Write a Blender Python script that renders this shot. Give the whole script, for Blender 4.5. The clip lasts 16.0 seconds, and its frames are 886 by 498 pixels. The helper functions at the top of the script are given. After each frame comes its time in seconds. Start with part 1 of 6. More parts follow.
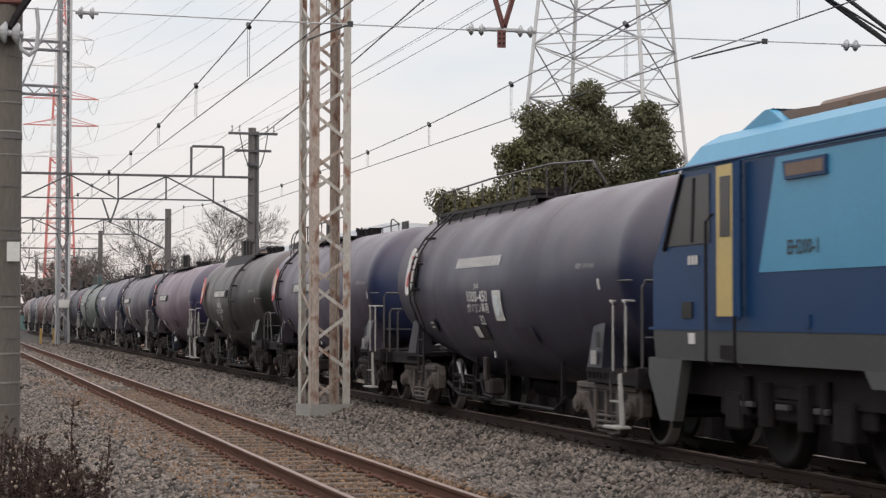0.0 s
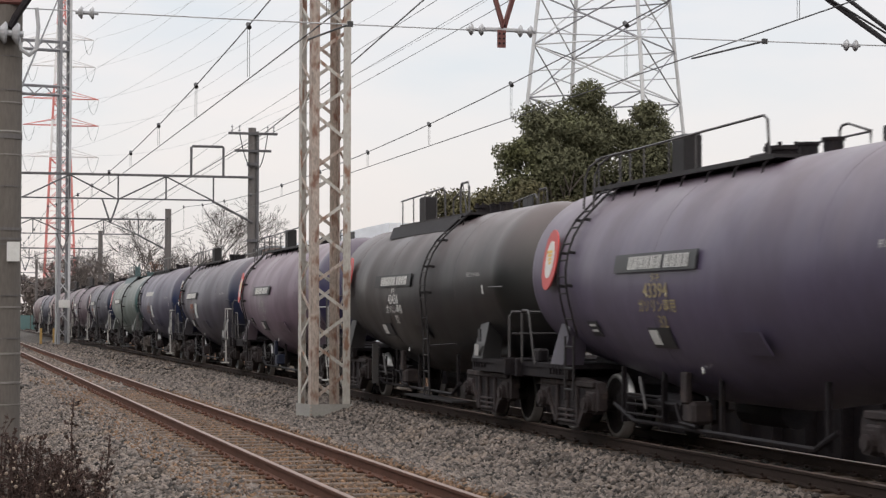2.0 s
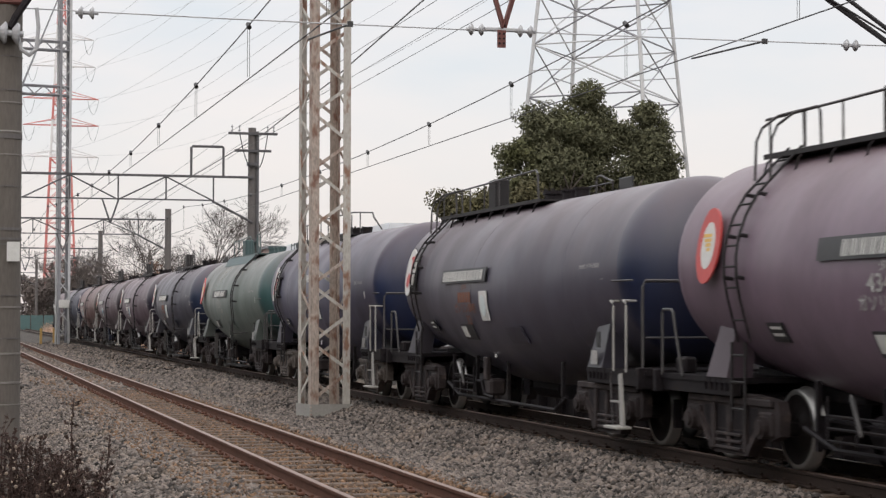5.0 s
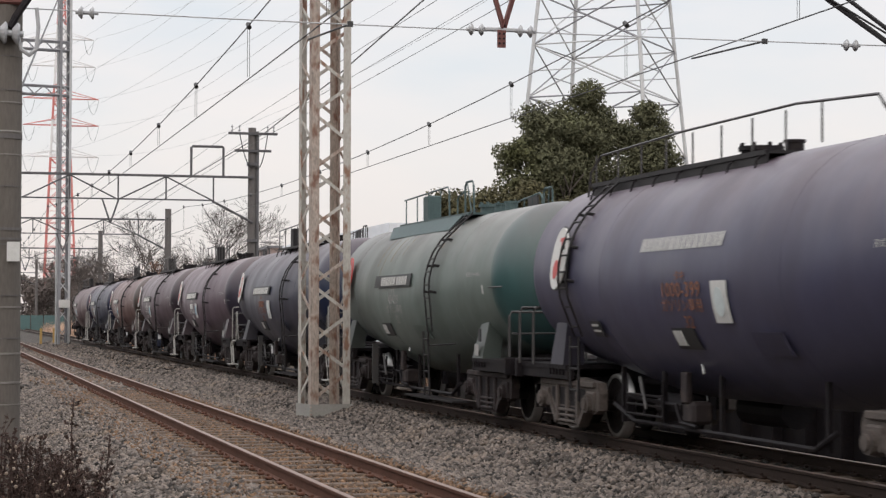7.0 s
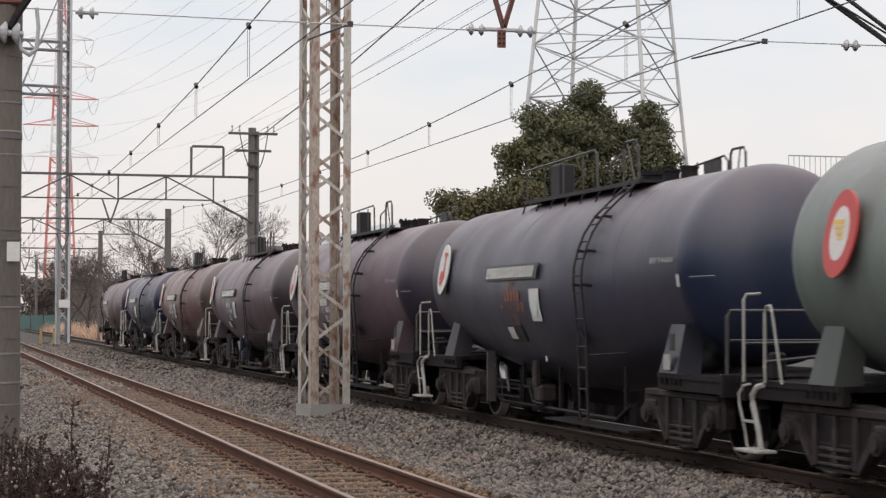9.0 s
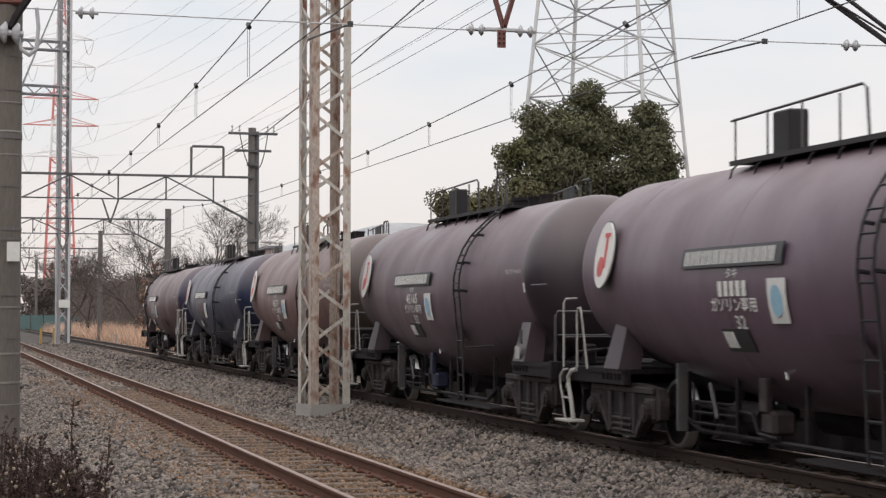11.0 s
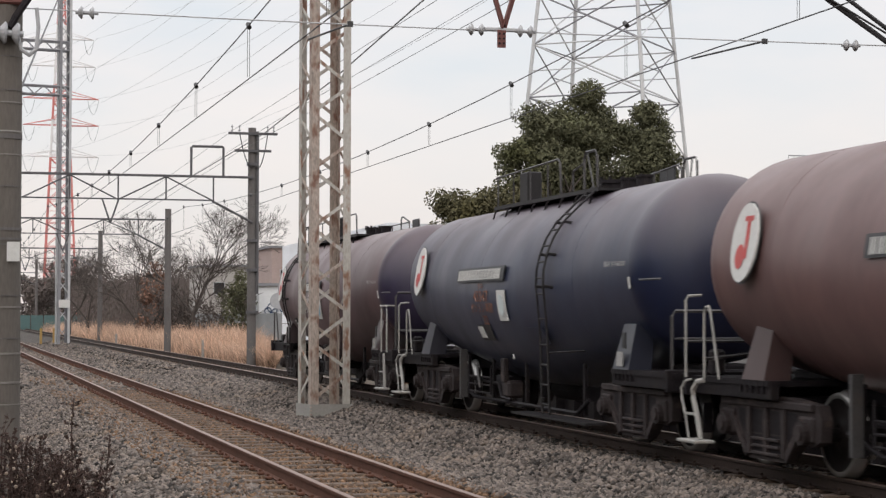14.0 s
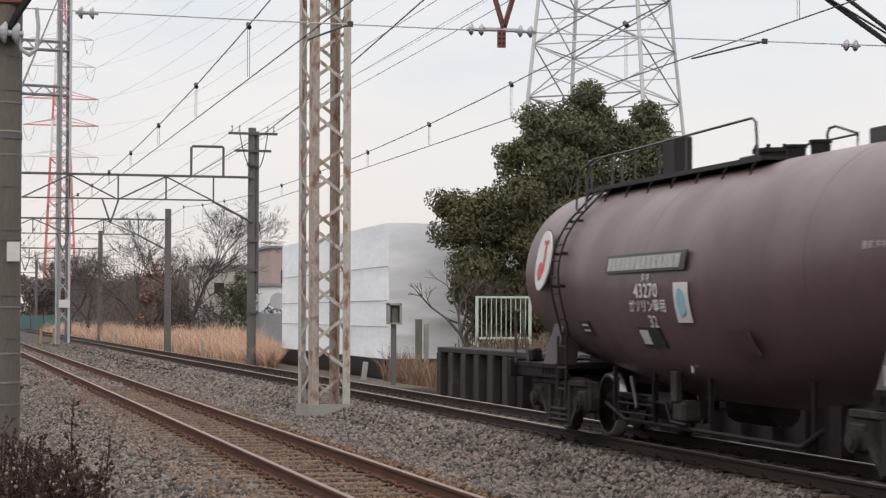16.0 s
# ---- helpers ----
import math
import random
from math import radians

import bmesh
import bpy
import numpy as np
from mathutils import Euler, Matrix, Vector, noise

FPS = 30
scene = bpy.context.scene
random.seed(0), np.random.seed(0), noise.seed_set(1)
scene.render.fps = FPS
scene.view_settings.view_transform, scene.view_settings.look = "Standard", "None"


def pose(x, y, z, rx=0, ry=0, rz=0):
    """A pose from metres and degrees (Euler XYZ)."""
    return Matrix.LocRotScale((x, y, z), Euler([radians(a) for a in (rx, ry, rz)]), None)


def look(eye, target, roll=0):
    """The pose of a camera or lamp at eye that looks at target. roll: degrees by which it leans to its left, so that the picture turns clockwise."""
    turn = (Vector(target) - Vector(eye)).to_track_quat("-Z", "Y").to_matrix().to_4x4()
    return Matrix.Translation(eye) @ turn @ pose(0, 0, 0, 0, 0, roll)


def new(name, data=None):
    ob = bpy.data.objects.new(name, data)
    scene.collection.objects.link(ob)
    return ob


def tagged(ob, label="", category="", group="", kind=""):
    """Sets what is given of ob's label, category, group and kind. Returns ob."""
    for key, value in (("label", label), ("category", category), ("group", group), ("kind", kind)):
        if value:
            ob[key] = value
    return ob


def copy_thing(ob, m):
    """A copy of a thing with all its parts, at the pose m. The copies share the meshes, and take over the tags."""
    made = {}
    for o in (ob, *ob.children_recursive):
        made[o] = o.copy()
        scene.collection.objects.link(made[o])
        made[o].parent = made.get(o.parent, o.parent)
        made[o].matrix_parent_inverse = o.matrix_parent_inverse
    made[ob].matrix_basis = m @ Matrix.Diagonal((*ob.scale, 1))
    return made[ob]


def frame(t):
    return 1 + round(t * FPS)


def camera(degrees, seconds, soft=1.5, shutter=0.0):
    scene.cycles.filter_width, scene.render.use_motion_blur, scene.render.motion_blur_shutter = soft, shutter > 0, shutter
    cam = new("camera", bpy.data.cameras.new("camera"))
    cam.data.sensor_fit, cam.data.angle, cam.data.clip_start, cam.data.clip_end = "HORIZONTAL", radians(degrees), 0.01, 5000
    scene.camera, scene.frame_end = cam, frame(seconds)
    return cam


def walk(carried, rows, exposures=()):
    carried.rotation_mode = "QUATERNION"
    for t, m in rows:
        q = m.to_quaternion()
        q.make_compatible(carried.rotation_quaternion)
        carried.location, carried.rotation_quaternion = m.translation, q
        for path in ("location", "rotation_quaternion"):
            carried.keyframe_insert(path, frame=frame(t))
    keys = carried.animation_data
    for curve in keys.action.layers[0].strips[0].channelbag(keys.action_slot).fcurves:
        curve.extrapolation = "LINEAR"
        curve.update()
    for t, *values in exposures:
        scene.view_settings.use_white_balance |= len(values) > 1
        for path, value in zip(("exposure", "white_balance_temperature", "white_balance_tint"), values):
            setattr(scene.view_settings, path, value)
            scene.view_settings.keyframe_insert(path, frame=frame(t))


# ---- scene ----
# camera: stands still beside the line; y runs along the tracks, away from the eye
EYE = (0.0, 0.0, 1.625)
TH, PITCH = 0.26419, 0.03548
AIM = (math.sin(TH) * math.cos(PITCH), math.cos(TH) * math.cos(PITCH), EYE[2] + math.sin(PITCH))
cam = camera(26.55, 16.0, soft=1.32, shutter=0.2)
walk(cam, [(0.0, look(EYE, AIM, 0.07)), (16.0, look(EYE, AIM, 0.07))])

# ---- plan ----
XN, XF = 4.18, 9.39          # centre lines of the two tracks
RAIL_Z = 0.0                 # top of rail
BED_Z = -0.17                # top of sleepers
WAGON = 13.57                # over couplers
CENTRE = 14.21               # where the train's chain of wagons starts


def bend(y):
    return 1.56e-5 * y * y if y > 0 else 0.0


def run(t):
    return 10.8171 * t + 0.016544 * t * t - 0.0016246 * t ** 3


# ---- world and light ----
def build_world():
    world = bpy.data.worlds.new("overcast_sky")
    scene.world = world
    world.use_nodes = True
    nt = world.node_tree
    nt.nodes.clear()
    out = nt.nodes.new("ShaderNodeOutputWorld")
    sky = nt.nodes.new("ShaderNodeTexSky")
    sky.sky_type = "NISHITA"
    sky.sun_disc = False
    sky.sun_elevation = radians(38)
    sky.sun_rotation = radians(200)
    sky.dust_density = 4.0
    bg1 = nt.nodes.new("ShaderNodeBackground")
    bg1.inputs[1].default_value = 0.03
    nt.links.new(sky.outputs[0], bg1.inputs[0])
    # high thin cloud over the whole sky
    tc = nt.nodes.new("ShaderNodeTexCoord")
    mp = nt.nodes.new("ShaderNodeMapping")
    mp.inputs["Scale"].default_value = (3.0, 3.0, 9.0)
    nz = nt.nodes.new("ShaderNodeTexNoise")
    nz.inputs["Scale"].default_value = 2.2
    nz.inputs["Detail"].default_value = 5
    rp = nt.nodes.new("ShaderNodeValToRGB")
    rp.color_ramp.elements[0].position = 0.3
    rp.color_ramp.elements[0].color = (0.62, 0.685, 0.73, 1)
    rp.color_ramp.elements[1].position = 0.66
    rp.color_ramp.elements[1].color = (0.84, 0.78, 0.755, 1)
    sep = nt.nodes.new("ShaderNodeSeparateXYZ")
    lift = nt.nodes.new("ShaderNodeMapRange")
    lift.inputs[1].default_value = 0.0
    lift.inputs[2].default_value = 0.22
    lift.inputs[3].default_value = 0.0
    lift.inputs[4].default_value = 1.0
    mix = nt.nodes.new("ShaderNodeMixRGB")
    mix.inputs[1].default_value = (0.84, 0.765, 0.735, 1)
    bg2 = nt.nodes.new("ShaderNodeBackground")
    bg2.inputs[1].default_value = 0.99
    # an overcast sky grows brighter towards the zenith
    zen = nt.nodes.new("ShaderNodeMapRange")
    zen.inputs[1].default_value = 0.2
    zen.inputs[2].default_value = 0.95
    zen.inputs[3].default_value = 0.99
    zen.inputs[4].default_value = 2.7
    nt.links.new(zen.outputs[0], bg2.inputs[1])
    add = nt.nodes.new("ShaderNodeAddShader")
    for a, b in ((tc.outputs["Generated"], mp.inputs[0]), (mp.outputs[0], nz.inputs["Vector"]), (nz.outputs[0], rp.inputs[0]),
                 (tc.outputs["Generated"], sep.inputs[0]), (sep.outputs[2], lift.inputs[0]), (sep.outputs[2], zen.inputs[0]), (lift.outputs[0], mix.inputs[0]),
                 (rp.outputs[0], mix.inputs[2]), (mix.outputs[0], bg2.inputs[0]), (bg1.outputs[0], add.inputs[0]),
                 (bg2.outputs[0], add.inputs[1]), (add.outputs[0], out.inputs[0])):
        nt.links.new(a, b)
    lamp = bpy.data.lights.new("sun", "SUN")
    lamp.energy = 0.4
    lamp.angle = radians(60)
    lamp.color = (1.0, 0.95, 0.88)
    sun = new("sun", lamp)
    sun.matrix_world = look((-20, -15, 30), (0, 20, 0))
    scene.view_settings.exposure = 0.0


build_world()


# ---- materials ----
def paint(name, colour, rough=0.6, metal=0.0, vary=0.25, scale=6.0, fine=60.0, bump=0.15, stretch=(1, 1, 1), second=None, amount=0.5,
          spot=0.55, per_object=False, dist=0.01, random=0.0, island=0.0, gloss=0.0, spec=0.5):
    """Base colour with two scales of variation, a second colour in patches (rust, dirt), and relief."""
    m = bpy.data.materials.new(name)
    m.use_nodes = True
    nt = m.node_tree
    b = nt.nodes["Principled BSDF"]
    tc = nt.nodes.new("ShaderNodeTexCoord")
    mp = nt.nodes.new("ShaderNodeMapping")
    mp.inputs["Scale"].default_value = stretch
    nt.links.new(tc.outputs["Object"], mp.inputs[0])
    n1 = nt.nodes.new("ShaderNodeTexNoise")
    n1.inputs["Scale"].default_value = scale
    n1.inputs["Detail"].default_value = 4
    n2 = nt.nodes.new("ShaderNodeTexNoise")
    n2.inputs["Scale"].default_value = fine
    n2.inputs["Detail"].default_value = 3
    for n in (n1, n2):
        nt.links.new(mp.outputs[0], n.inputs["Vector"])
    if per_object:
        src = nt.nodes.new("ShaderNodeObjectInfo").outputs["Color"]
    else:
        rgb = nt.nodes.new("ShaderNodeRGB")
        rgb.outputs[0].default_value = (*colour, 1)
        src = rgb.outputs[0]
    if second:
        mk = nt.nodes.new("ShaderNodeMapRange")
        mk.inputs[1].default_value = spot
        mk.inputs[2].default_value = spot + 0.14
        mk.inputs[4].default_value = amount
        nt.links.new(n1.outputs[0], mk.inputs[0])
        mx = nt.nodes.new("ShaderNodeMixRGB")
        mx.inputs[2].default_value = (*second, 1)
        nt.links.new(mk.outputs[0], mx.inputs[0])
        nt.links.new(src, mx.inputs[1])
        src = mx.outputs[0]
    both = nt.nodes.new("ShaderNodeMath")
    both.operation = "ADD"
    nt.links.new(n1.outputs[0], both.inputs[0])
    nt.links.new(n2.outputs[0], both.inputs[1])
    val = nt.nodes.new("ShaderNodeMapRange")
    val.inputs[1].default_value = 0.6
    val.inputs[2].default_value = 1.4
    val.inputs[3].default_value = 1 - vary
    val.inputs[4].default_value = 1 + vary
    nt.links.new(both.outputs[0], val.inputs[0])
    fac = val.outputs[0]
    for amt, node, sock in ((random, "ShaderNodeObjectInfo", "Random"), (island, "ShaderNodeNewGeometry", "Random Per Island")):
        if amt:
            oi = nt.nodes.new(node)
            mr = nt.nodes.new("ShaderNodeMapRange")
            mr.inputs[3].default_value = 1 - amt
            mr.inputs[4].default_value = 1 + amt
            nt.links.new(oi.outputs[sock], mr.inputs[0])
            mu = nt.nodes.new("ShaderNodeMath")
            mu.operation = "MULTIPLY"
            nt.links.new(fac, mu.inputs[0])
            nt.links.new(mr.outputs[0], mu.inputs[1])
            fac = mu.outputs[0]
    hs = nt.nodes.new("ShaderNodeHueSaturation")
    nt.links.new(fac, hs.inputs["Value"])
    nt.links.new(src, hs.inputs["Color"])
    nt.links.new(hs.outputs[0], b.inputs["Base Color"])
    b.inputs["Roughness"].default_value = rough
    if gloss:
        rr = nt.nodes.new("ShaderNodeMapRange")
        rr.inputs[1].default_value = 0.35
        rr.inputs[2].default_value = 0.65
        rr.inputs[3].default_value = rough - gloss
        rr.inputs[4].default_value = rough + gloss
        nt.links.new(n1.outputs[0], rr.inputs[0])
        nt.links.new(rr.outputs[0], b.inputs["Roughness"])
    b.inputs["Metallic"].default_value = metal
    b.inputs["Specular IOR Level"].default_value = spec
    if bump:
        bp = nt.nodes.new("ShaderNodeBump")
        bp.inputs["Strength"].default_value = bump
        bp.inputs["Distance"].default_value = dist
        nt.links.new(both.outputs[0], bp.inputs["Height"])
        nt.links.new(bp.outputs[0], b.inputs["Normal"])
    return m


M = {}


def settled_dust(m):
    """Pale dust that has settled on the crown of a tank, with a ragged lower edge."""
    nt = m.node_tree
    b = nt.nodes["Principled BSDF"]
    was = b.inputs["Base Color"].links[0].from_socket
    tc = nt.nodes.new("ShaderNodeTexCoord")
    sep = nt.nodes.new("ShaderNodeSeparateXYZ")
    nt.links.new(tc.outputs["Object"], sep.inputs[0])
    nz = nt.nodes.new("ShaderNodeTexNoise")
    nz.inputs["Scale"].default_value = 1.3
    nz.inputs["Detail"].default_value = 5
    mp = nt.nodes.new("ShaderNodeMapping")
    mp.inputs["Scale"].default_value = (1, 1.6, 0.35)
    nt.links.new(tc.outputs["Object"], mp.inputs[0])
    nt.links.new(mp.outputs[0], nz.inputs["Vector"])
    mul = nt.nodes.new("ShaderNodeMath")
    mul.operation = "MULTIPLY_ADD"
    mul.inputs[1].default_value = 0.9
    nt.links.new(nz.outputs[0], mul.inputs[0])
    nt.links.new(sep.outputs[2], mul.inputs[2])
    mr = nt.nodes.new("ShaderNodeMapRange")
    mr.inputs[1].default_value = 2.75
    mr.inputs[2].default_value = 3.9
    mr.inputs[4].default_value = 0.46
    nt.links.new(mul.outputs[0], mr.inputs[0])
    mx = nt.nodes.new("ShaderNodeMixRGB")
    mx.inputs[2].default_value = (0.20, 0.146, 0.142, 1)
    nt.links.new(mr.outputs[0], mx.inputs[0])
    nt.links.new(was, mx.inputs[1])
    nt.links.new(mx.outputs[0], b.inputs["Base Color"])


def mats():
    M["tank"] = paint("tank_paint", (0.1, 0.1, 0.1), 0.44, 0, 0.14, 0.9, 9, 0.06, (1, 0.7, 0.4), (0.034, 0.024, 0.025), 0.26, 0.47, True, dist=0.008, gloss=0.10, spec=0.5)
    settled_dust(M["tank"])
    # Colour of the unseen walls added to cut low sky light.
    M["skyblock"] = paint("dark_hedge_wall", (0.055, 0.052, 0.040), 0.95, 0, 0.4, 0.6, 6, 0.4, spec=0.2)
    M["bluevalve"] = paint("blue_valve_paint", (0.007, 0.011, 0.030), 0.5, 0, 0.2, 6, 40, 0.05)
    M["sheetblue"] = paint("blue_print", (0.24, 0.40, 0.50), 0.6, 0, 0.15, 12, 60, 0.0)
    M["bandgrey"] = paint("dull_steel_band", (0.20, 0.185, 0.17), 0.6, 0.2, 0.2, 6, 40, 0.05)
    M["ladder"] = paint("black_ladder_steel", (0.014, 0.012, 0.013), 0.55, 0, 0.3, 6, 50, 0.1, spec=0.3)
    M["tealsteel"] = paint("teal_painted_steel", (0.045, 0.078, 0.080), 0.5, 0, 0.25, 6, 50, 0.1)
    M["bogiepale"] = paint("pale_dusty_cast_steel", (0.085, 0.068, 0.060), 0.75, 0, 0.4, 5, 40, 0.3, second=(0.03, 0.023, 0.021), amount=0.7)
    M["ochre"] = paint("faded_ochre_lettering", (0.26, 0.21, 0.12), 0.7, 0, 0.2, 20, 90, 0.0)
    M["rustwash"] = paint("rust_wash", (0.21, 0.165, 0.12), 0.7, 0, 0.3, 5, 40, 0.0)
    M["understory"] = paint("withered_brown_stalks", (0.20, 0.125, 0.085), 0.9, 0, 0.3, 0.5, 4, 0.0, island=0.4)
    M["plateweed"] = paint("grey_brown_weed", (0.12, 0.085, 0.062), 0.9, 0, 0.3, 0.5, 4, 0.0, island=0.4)
    M["black"] = paint("grimy_black_steel", (0.0128, 0.0104, 0.0122), 0.6, 0.0, 0.5, 5, 40, 0.2, second=(0.016, 0.012, 0.010), amount=0.6, spec=0.15)
    M["bogie"] = paint("dusty_cast_steel", (0.027, 0.0198, 0.0200), 0.7, 0.0, 0.4, 5, 40, 0.3, second=(0.056, 0.040, 0.036), amount=0.7, spec=0.3)
    M["wheel"] = paint("wheel_steel", (0.011, 0.0085, 0.0085), 0.6, 0.0, 0.3, 8, 50, 0.2, spec=0.2)
    M["tread"] = paint("polished_tread", (0.30, 0.29, 0.28), 0.35, 0.8, 0.1, 8, 50, 0.0)
    M["white"] = paint("dirty_white_paint", (0.29, 0.28, 0.265), 0.6, 0, 0.2, 5, 50, 0.1, second=(0.3, 0.26, 0.22), amount=0.5)
    M["mark"] = paint("white_lettering", (0.55, 0.54, 0.52), 0.6, 0, 0.12, 20, 90, 0.0)
    M["faded"] = paint("faded_orange_lettering", (0.20, 0.085, 0.055), 0.7, 0, 0.25, 20, 90, 0.0)
    M["faint"] = paint("faint_lettering", (0.31, 0.30, 0.29), 0.7, 0, 0.25, 20, 90, 0.0)
    M["sign"] = paint("black_sign_plate", (0.02, 0.02, 0.022), 0.5, 0, 0.2, 8, 60, 0.0)
    M["red"] = paint("red_enamel", (0.42, 0.035, 0.03), 0.45, 0, 0.12, 8, 60, 0.0)
    M["yellow"] = paint("yellow_enamel", (0.62, 0.38, 0.08), 0.5, 0, 0.15, 8, 60, 0.0)
    M["sticker"] = paint("pale_inspection_sheet", (0.55, 0.60, 0.60), 0.5, 0, 0.15, 12, 60, 0.0)
    M["saddle"] = paint("grey_saddle_steel", (0.05, 0.047, 0.048), 0.6, 0, 0.3, 5, 40, 0.15, second=(0.05, 0.04, 0.035), amount=0.6)
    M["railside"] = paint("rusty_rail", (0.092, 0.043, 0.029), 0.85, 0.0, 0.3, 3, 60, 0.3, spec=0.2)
    M["raildark"] = paint("dark_brown_rail", (0.030, 0.019, 0.015), 0.8, 0.0, 0.3, 3, 60, 0.3, spec=0.25)
    M["railgrey"] = paint("worn_grey_rail_paint", (0.040, 0.036, 0.037), 0.45, 0, 0.3, 6, 50, 0.1, second=(0.03, 0.026, 0.024), amount=0.6)
    M["russet"] = paint("russet_dry_leaf", (0.17, 0.092, 0.062), 0.9, 0, 0.35, 0.5, 5, 0.0, island=0.45)
    M["scrub"] = paint("bare_scrub", (0.070, 0.055, 0.049), 0.95, 0, 0.3, 0.4, 4, 0.0, second=(0.05, 0.05, 0.034), amount=0.7, island=0.3)
    M["railtop"] = paint("polished_rail_head", (0.25, 0.178, 0.148), 0.52, 0.9, 0.15, 3, 60, 0.05)
    M["sleeper"] = paint("old_sleeper", (0.085, 0.058, 0.042), 0.9, 0, 0.35, 6, 50, 0.5, random=0.25)
    # Bed darker than its stones: shade in the gaps is put into the colour.
    M["ballast"] = paint("gap_shaded_ballast", (0.046, 0.038, 0.032), 0.95, 0, 0.5, 1.1, 34, 0.8, dist=0.05, second=(0.055, 0.040, 0.030), amount=0.55)
    M["rustbed"] = paint("rust_stained_ballast", (0.135, 0.085, 0.053), 0.95, 0, 0.5, 1.5, 34, 0.8, dist=0.05, second=(0.12, 0.094, 0.072), amount=0.6)
    M["stone"] = paint("ballast_stone", (0.108, 0.088, 0.076), 0.9, 0, 0.35, 0.9, 60, 0.2, second=(0.112, 0.080, 0.057), amount=0.6, island=0.9)
    M["stonebrown"] = paint("rusty_ballast_stone", (0.128, 0.074, 0.042), 0.9, 0, 0.3, 0.9, 60, 0.2, second=(0.095, 0.068, 0.047), amount=0.5, island=0.6)
    M["earth"] = paint("dry_earth", (0.075, 0.058, 0.042), 0.95, 0, 0.4, 0.25, 8, 0.4)
    M["lattice"] = paint("peeling_white_steel", (0.40, 0.375, 0.34), 0.7, 0, 0.25, 6.5, 30, 0.25, (1, 1, 0.45), (0.17, 0.075, 0.04), 0.9, 0.52)
    M["rusty"] = paint("rusty_angle_steel", (0.35, 0.29, 0.25), 0.8, 0, 0.4, 6.0, 30, 0.25, (1, 1, 0.45), (0.13, 0.06, 0.038), 0.9, 0.50)
    M["concrete"] = paint("grey_concrete", (0.27, 0.257, 0.24), 0.9, 0, 0.22, 1.4, 30, 0.25, second=(0.2, 0.19, 0.175), amount=0.6)
    M["pole"] = paint("weathered_concrete_pole", (0.115, 0.10, 0.088), 0.9, 0, 0.22, 2.0, 40, 0.2, (1, 1, 0.25), (0.09, 0.08, 0.072), 0.6)
    M["darkconc"] = paint("dark_concrete", (0.026, 0.021, 0.019), 0.9, 0, 0.35, 1.4, 30, 0.25, second=(0.055, 0.047, 0.042), amount=0.6)
    # Far-track stones: the train's shade on the ground is put into this colour.
    M["darkstone"] = paint("shade_dark_ballast_stone", (0.026, 0.021, 0.018), 0.85, 0, 0.3, 0.9, 60, 0.2, island=0.5)
    M["farpole"] = paint("dark_pole", (0.115, 0.105, 0.102), 0.9, 0, 0.25, 2, 30, 0.1, (1, 1, 0.3), (0.07, 0.062, 0.060), 0.6)
    M["galv"] = paint("galvanised_steel", (0.42, 0.42, 0.43), 0.5, 0.25, 0.15, 3, 30, 0.05)
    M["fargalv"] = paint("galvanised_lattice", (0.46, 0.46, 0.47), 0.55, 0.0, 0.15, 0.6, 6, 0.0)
    # Shaded copy of the galvanised lattice; the shade is in the colour.
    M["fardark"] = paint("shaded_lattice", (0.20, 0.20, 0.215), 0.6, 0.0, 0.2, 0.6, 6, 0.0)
    M["pylonred"] = paint("faded_red_pylon", (0.60, 0.20, 0.18), 0.6, 0, 0.12, 0.4, 5, 0.0)
    M["pylonwhite"] = paint("pylon_white", (0.72, 0.70, 0.70), 0.6, 0, 0.1, 0.4, 5, 0.0)
    M["wire"] = paint("dark_wire", (0.045, 0.043, 0.045), 0.5, 0.3, 0.2, 3, 30, 0.0)
    M["farwire"] = paint("aluminium_line", (0.45, 0.45, 0.47), 0.5, 0.3, 0.1, 0.4, 5, 0.0)
    M["beam"] = paint("portal_steel", (0.085, 0.082, 0.087), 0.6, 0.2, 0.25, 3, 30, 0.1)
    M["porcelain"] = paint("grey_porcelain", (0.36, 0.36, 0.37), 0.25, 0, 0.12, 6, 40, 0.0)
    M["oxide"] = paint("red_oxide_steel", (0.13, 0.045, 0.038), 0.65, 0, 0.3, 6, 40, 0.1)
    M["sheet"] = paint("white_site_sheeting", (0.80, 0.82, 0.86), 0.55, 0, 0.10, 0.35, 2.4, 0.35, (0.4, 0.4, 1.5), dist=0.06, second=(0.66, 0.68, 0.72), amount=0.5)
    M["leaf"] = paint("evergreen_leaf", (0.096, 0.096, 0.058), 0.85, 0, 0.35, 0.5, 5, 0.0, second=(0.075, 0.078, 0.03), amount=0.6, island=0.3, spec=0.12)
    M["leaf2"] = paint("olive_leaf", (0.092, 0.084, 0.048), 0.85, 0, 0.35, 0.5, 5, 0.0, second=(0.085, 0.075, 0.03), amount=0.6, island=0.3, spec=0.12)
    M["bark"] = paint("bark", (0.085, 0.07, 0.06), 0.9, 0, 0.35, 4, 30, 0.4, (1, 1, 0.3))
    M["twig"] = paint("bare_twig", (0.060, 0.048, 0.042), 0.9, 0, 0.3, 2, 20, 0.0)
    # Paled base colour: distance haze is painted into the brush.
    M["brush"] = paint("hazed_winter_brush", (0.110, 0.088, 0.080), 0.95, 0, 0.4, 0.4, 4, 0.0, second=(0.045, 0.047, 0.032), amount=0.7, island=0.4)
    M["grass"] = paint("dry_grass", (0.55, 0.375, 0.275), 0.9, 0, 0.3, 0.5, 4, 0.0, second=(0.44, 0.25, 0.16), amount=0.7, island=0.5)
